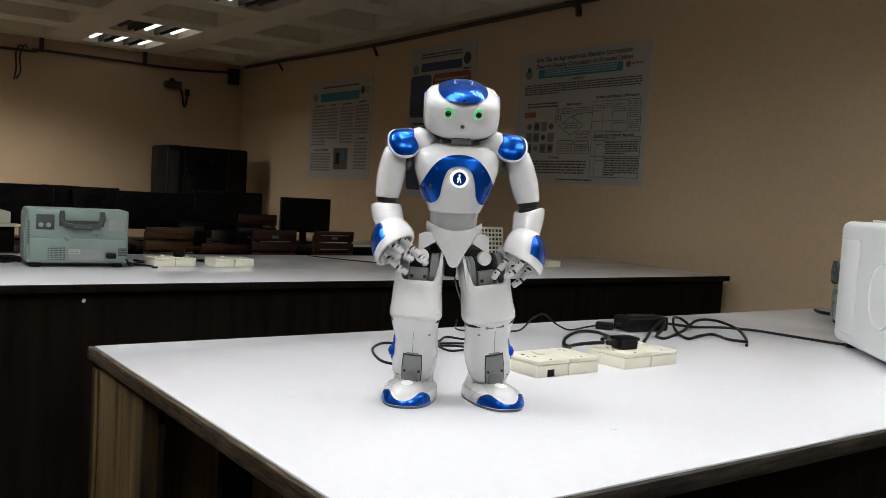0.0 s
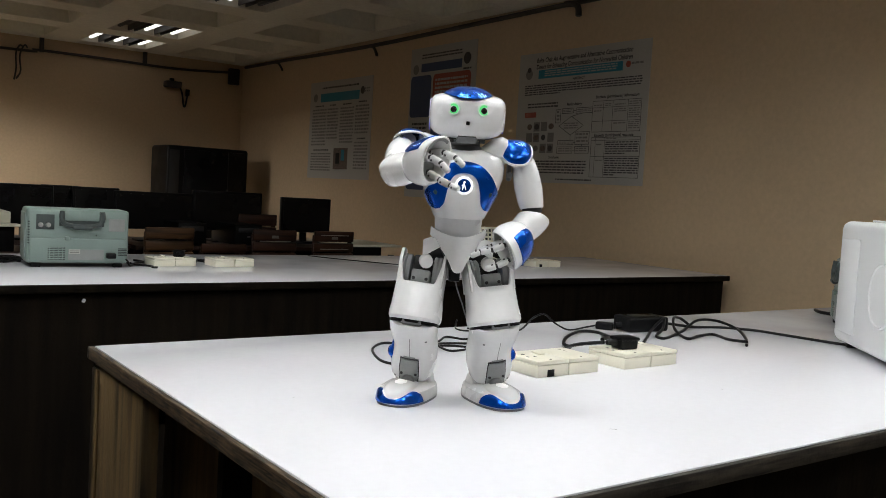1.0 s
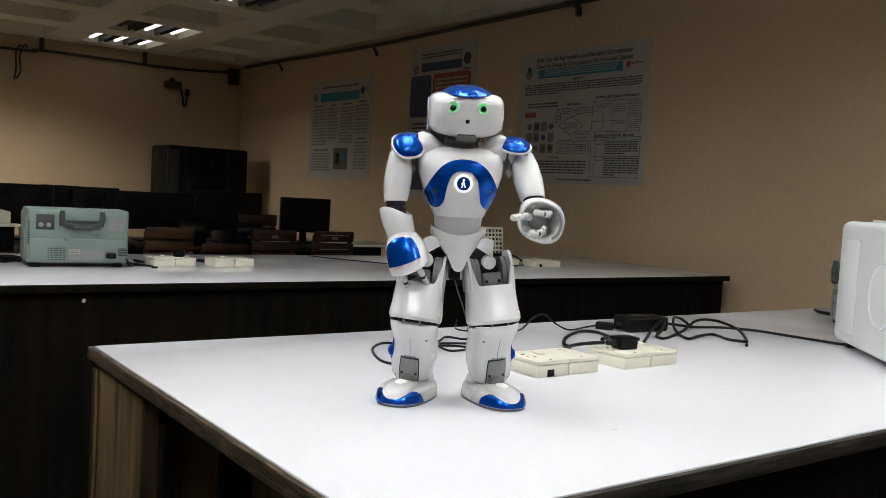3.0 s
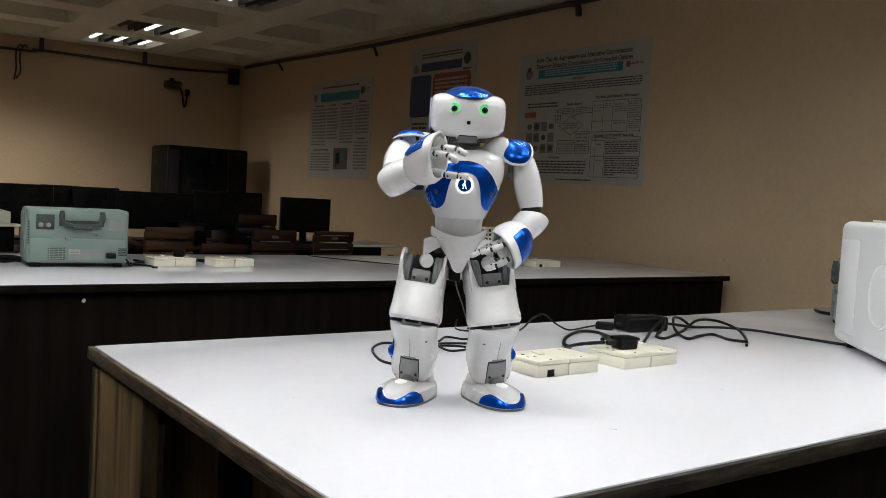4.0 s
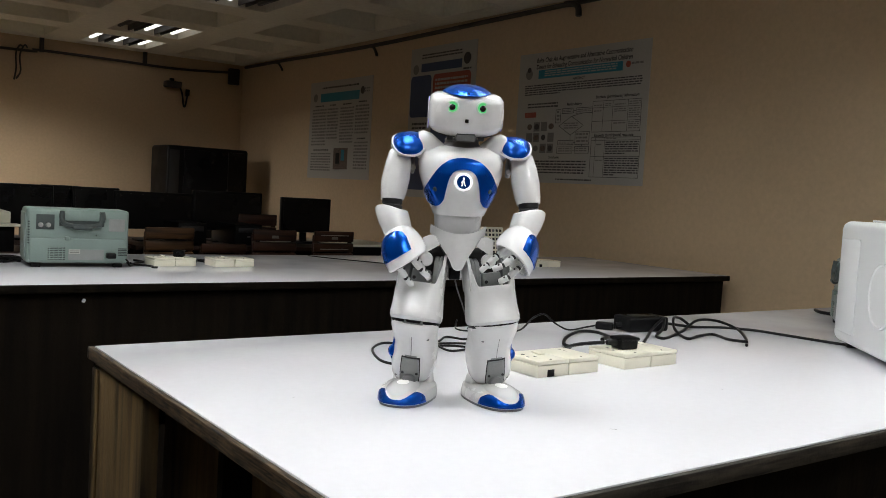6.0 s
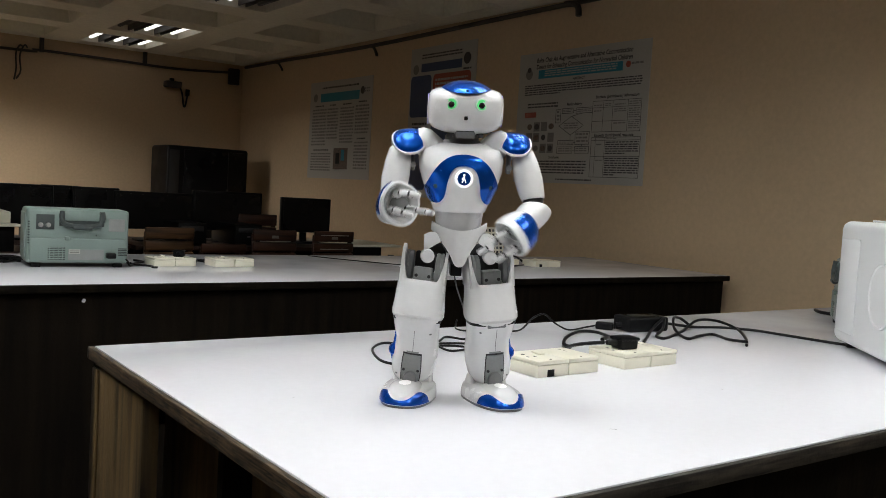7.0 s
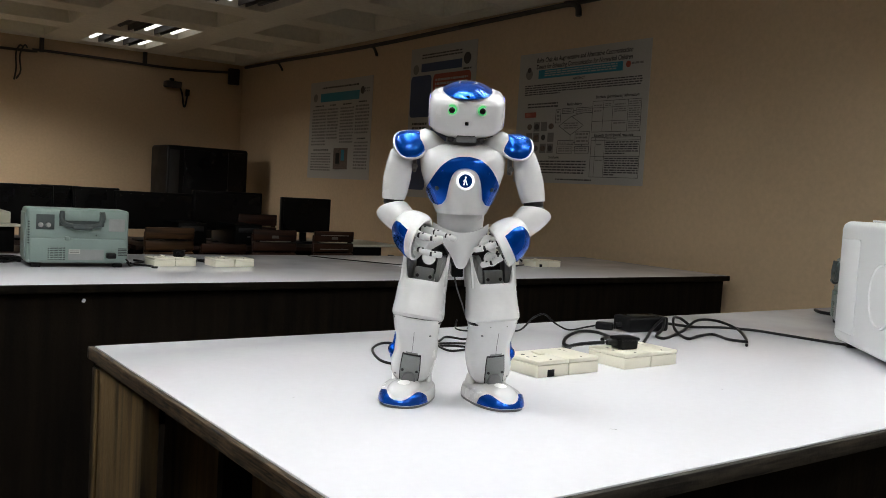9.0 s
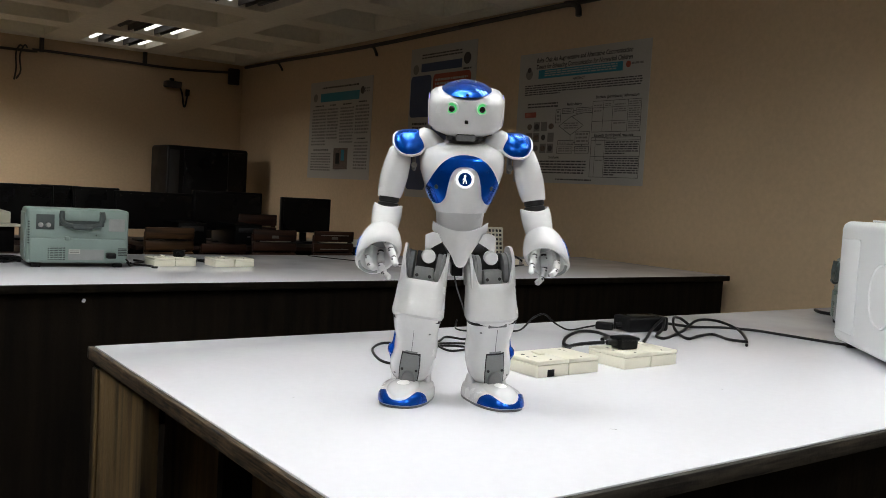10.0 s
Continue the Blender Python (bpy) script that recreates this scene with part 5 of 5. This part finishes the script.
ARM_RC = [(4.5, 20, 1, 19, 37, -111), (5, 19, 1, 19, 36, -111), (5.1, 21, 1, 9, 32, -110), (5.2, 36, -4, 10, 47, -109), (5.3, 44, -6, -5, 53, -80), (5.4, 61, -6, 4, 44, -87), (5.5, 74, -2, 18, 32, -85), (5.7, 82, 0, 28, 26, -90), (6.2, 77, -2, 45, 27, -92), (6.8, 79, -3, 70, 39, -105), (6.9, 95, -2, 76, 86, -82), (7, 80, -2, 80, 89, -106)]
ARM_RD = [(7.1, 70, -2, 73, 91, -101), (7.2, 65, -2, 68, 93, -95), (7.35, 65, -1, 75, 93, -100), (7.5, 67, 0, 81, 91, -76), (7.6, 79, 0, 83, 89, -85), (7.7, 97, -1, 83, 90, -75), (7.8, 103, -1, 87, 88, -61), (8, 103, -2, 88, 87, -52), (8.6, 103, -2, 86, 85, -60), (8.8, 95, -2, 64, 69, -73), (9, 89, -2, 53, 66, -69), (9.2, 89, -2, 57, 65, -64)]
ARM_RE = [(9.4, 88, -3, 63, 55, -60), (9.5, 86, -4, 70, 50, -42), (9.6, 85, -5, 69, 40, -24), (9.8, 84, -5, 82, 31, -29), (10, 84, -6, 95, 30, -44)]
ARM_LA = [(0, 88, 9, -53, -33, 86), (0.2, 71, 7, -47, -33, 78), (0.5, 76, 8, -39, -48, 74), (0.7, 82, 8, -38, -60, 77), (1, 81, 7, -38, -59, 76), (1.5, 80, 6, -38, -58, 75), (2, 78, 5, -37, -56, 74), (2.2, 70, 4, -34, -47, 64), (2.3, 62, 1, -47, -42, 65), (2.4, 57, 1, -65, -43, 65), (2.5, 56, 3, -79, -50, 67), (2.7, 57, 5, -83, -57, 71)]
ARM_LB = [(3.0, 60, 5, -80, -56, 70), (3.4, 72, 6, -45, -46, 76), (3.8, 81, 8, -37, -60, 76), (4, 81, 6, -38, -58, 77), (4.5, 79, 6, -37, -57, 75), (5, 77, 5, -36, -55, 73), (5.3, 74, 4, -37, -44, 70), (5.5, 71, 3, -37, -37, 68), (5.7, 71, 3, -37, -35, 67), (6.2, 77, 3, -40, -31, 71), (6.8, 68, 2, -32, -26, 69), (6.9, 71, 3, -43, -39, 64)]
ARM_LC = [(7, 75, 7, -40, -57, 90), (7.1, 94, 12, -23, -85, 100), (7.2, 94, 10, -24, -91, 92), (7.35, 74, 6, -21, -86, 77), (7.5, 70, 4, -20, -83, 74), (7.7, 69, 2, -17, -72, 71), (7.8, 70, 2, -15, -67, 68), (8, 70, 2, -15, -64, 64), (8.6, 70, 2, -15, -62, 64), (8.8, 78, 3, -21, -56, 69), (9, 82, 7, -23, -58, 71), (9.2, 84, 5, -27, -52, 61)]
ARM_LD = [(9.4, 88, 5, -38, -47, 57), (9.5, 85, 4, -56, -39, 51), (9.6, 83, 4, -56, -26, 22), (9.8, 82, 6, -79, -25, 41), (10, 82, 8, -92, -25, 52)]
# feet on the table: seconds, place in millimetres, turn
FEET = {"R": [(0, -28, -73, -6), (0.25, -28, -73, -8), (0.7, -32, -74, -16), (5.2, -32, -74, -16), (6.8, -28, -74, -8), (10, -28, -77, -8)],
        "L": [(0, -45, 58, 20), (0.25, -45, 58, 20), (0.7, -47, 58, 23), (5.2, -47, 58, 23), (6.8, -45, 57, 21), (10, -45, 57, 21)]}


def between(rows, t):
    for a, b in zip(rows, rows[1:]):
        if t <= b[0]:
            k = min(1, max(0, (t - a[0]) / (b[0] - a[0])))
            return [p + (q - p) * k for p, q in zip(a[1:], b[1:])]
    return list(rows[-1][1:])


def turn(axis, deg):
    return Matrix.Rotation(radians(deg), 4, axis.upper())


def frame_of(origin, down, fore):
    """A pose whose -z runs along down and whose x lies nearest to fore."""
    z = -down.normalized()
    y = z.cross(fore).normalized()
    x = y.cross(z)
    m = Matrix((x, y, z)).transposed().to_4x4()
    m.translation = origin
    return m


def robot_poses(t):
    out = {}
    x, y, z, rz, ry, rx, hz, hy = between(BODY_A + BODY_B + BODY_C, t)
    T = Matrix.Translation((x / 1000, y / 1000, z / 1000)) @ turn("z", rz) @ turn("y", ry) @ turn("x", rx)
    out["torso"] = T
    out["head"] = T @ Matrix.Translation((0, .0035, .1265)) @ turn("z", hz) @ turn("y", hy)
    for side, s in SIDES:
        rows = ARM_RA + ARM_RB + ARM_RC + ARM_RD + ARM_RE if side == "R" else ARM_LA + ARM_LB + ARM_LC + ARM_LD
        sp, sr, ey, er, wy = between(rows, t)
        S = T @ Matrix.Translation((0, s * .098, .100)) @ turn("y", sp)
        U = S @ turn("z", sr)
        F = U @ Matrix.Translation((.114, s * .010, 0)) @ turn("x", ey) @ turn("z", er)
        out["shoulder" + side], out["upper" + side], out["fore" + side], out["hand" + side] = S, U, F, F @ turn("x", wy)
        fx, fy, fr = between(FEET[side], t)
        foot = Matrix.Translation((fx / 1000, fy / 1000, 0)) @ turn("z", fr)
        hip, ankle = T @ Vector((0, s * .0512, -.085)), foot @ Vector((0, 0, .045))
        fore = (foot.to_3x3() @ Vector((1, 0, 0)) + T.to_3x3() @ Vector((1, 0, 0))).normalized()
        a, b, way = .1025, .1045, ankle - hip
        d = min(way.length, a + b - .0002)
        along = (a * a - b * b + d * d) / (2 * d)
        bulge = math.sqrt(max(0, a * a - along * along))
        w = way.normalized()
        side_way = (fore - w * fore.dot(w)).normalized()
        knee = hip + w * along + side_way * bulge
        out["thigh" + side] = frame_of(hip, knee - hip, fore)
        out["shank" + side] = frame_of(knee, ankle - knee, fore)
        out["foot" + side] = foot
    return out


def motions():
    steps = [k / 10 for k in range(101)]
    track = [(t, robot_poses(t)) for t in steps]
    for key, ob in ROBOT.items():
        walk(ob, [(t, poses[key]) for t, poses in track])


motions()
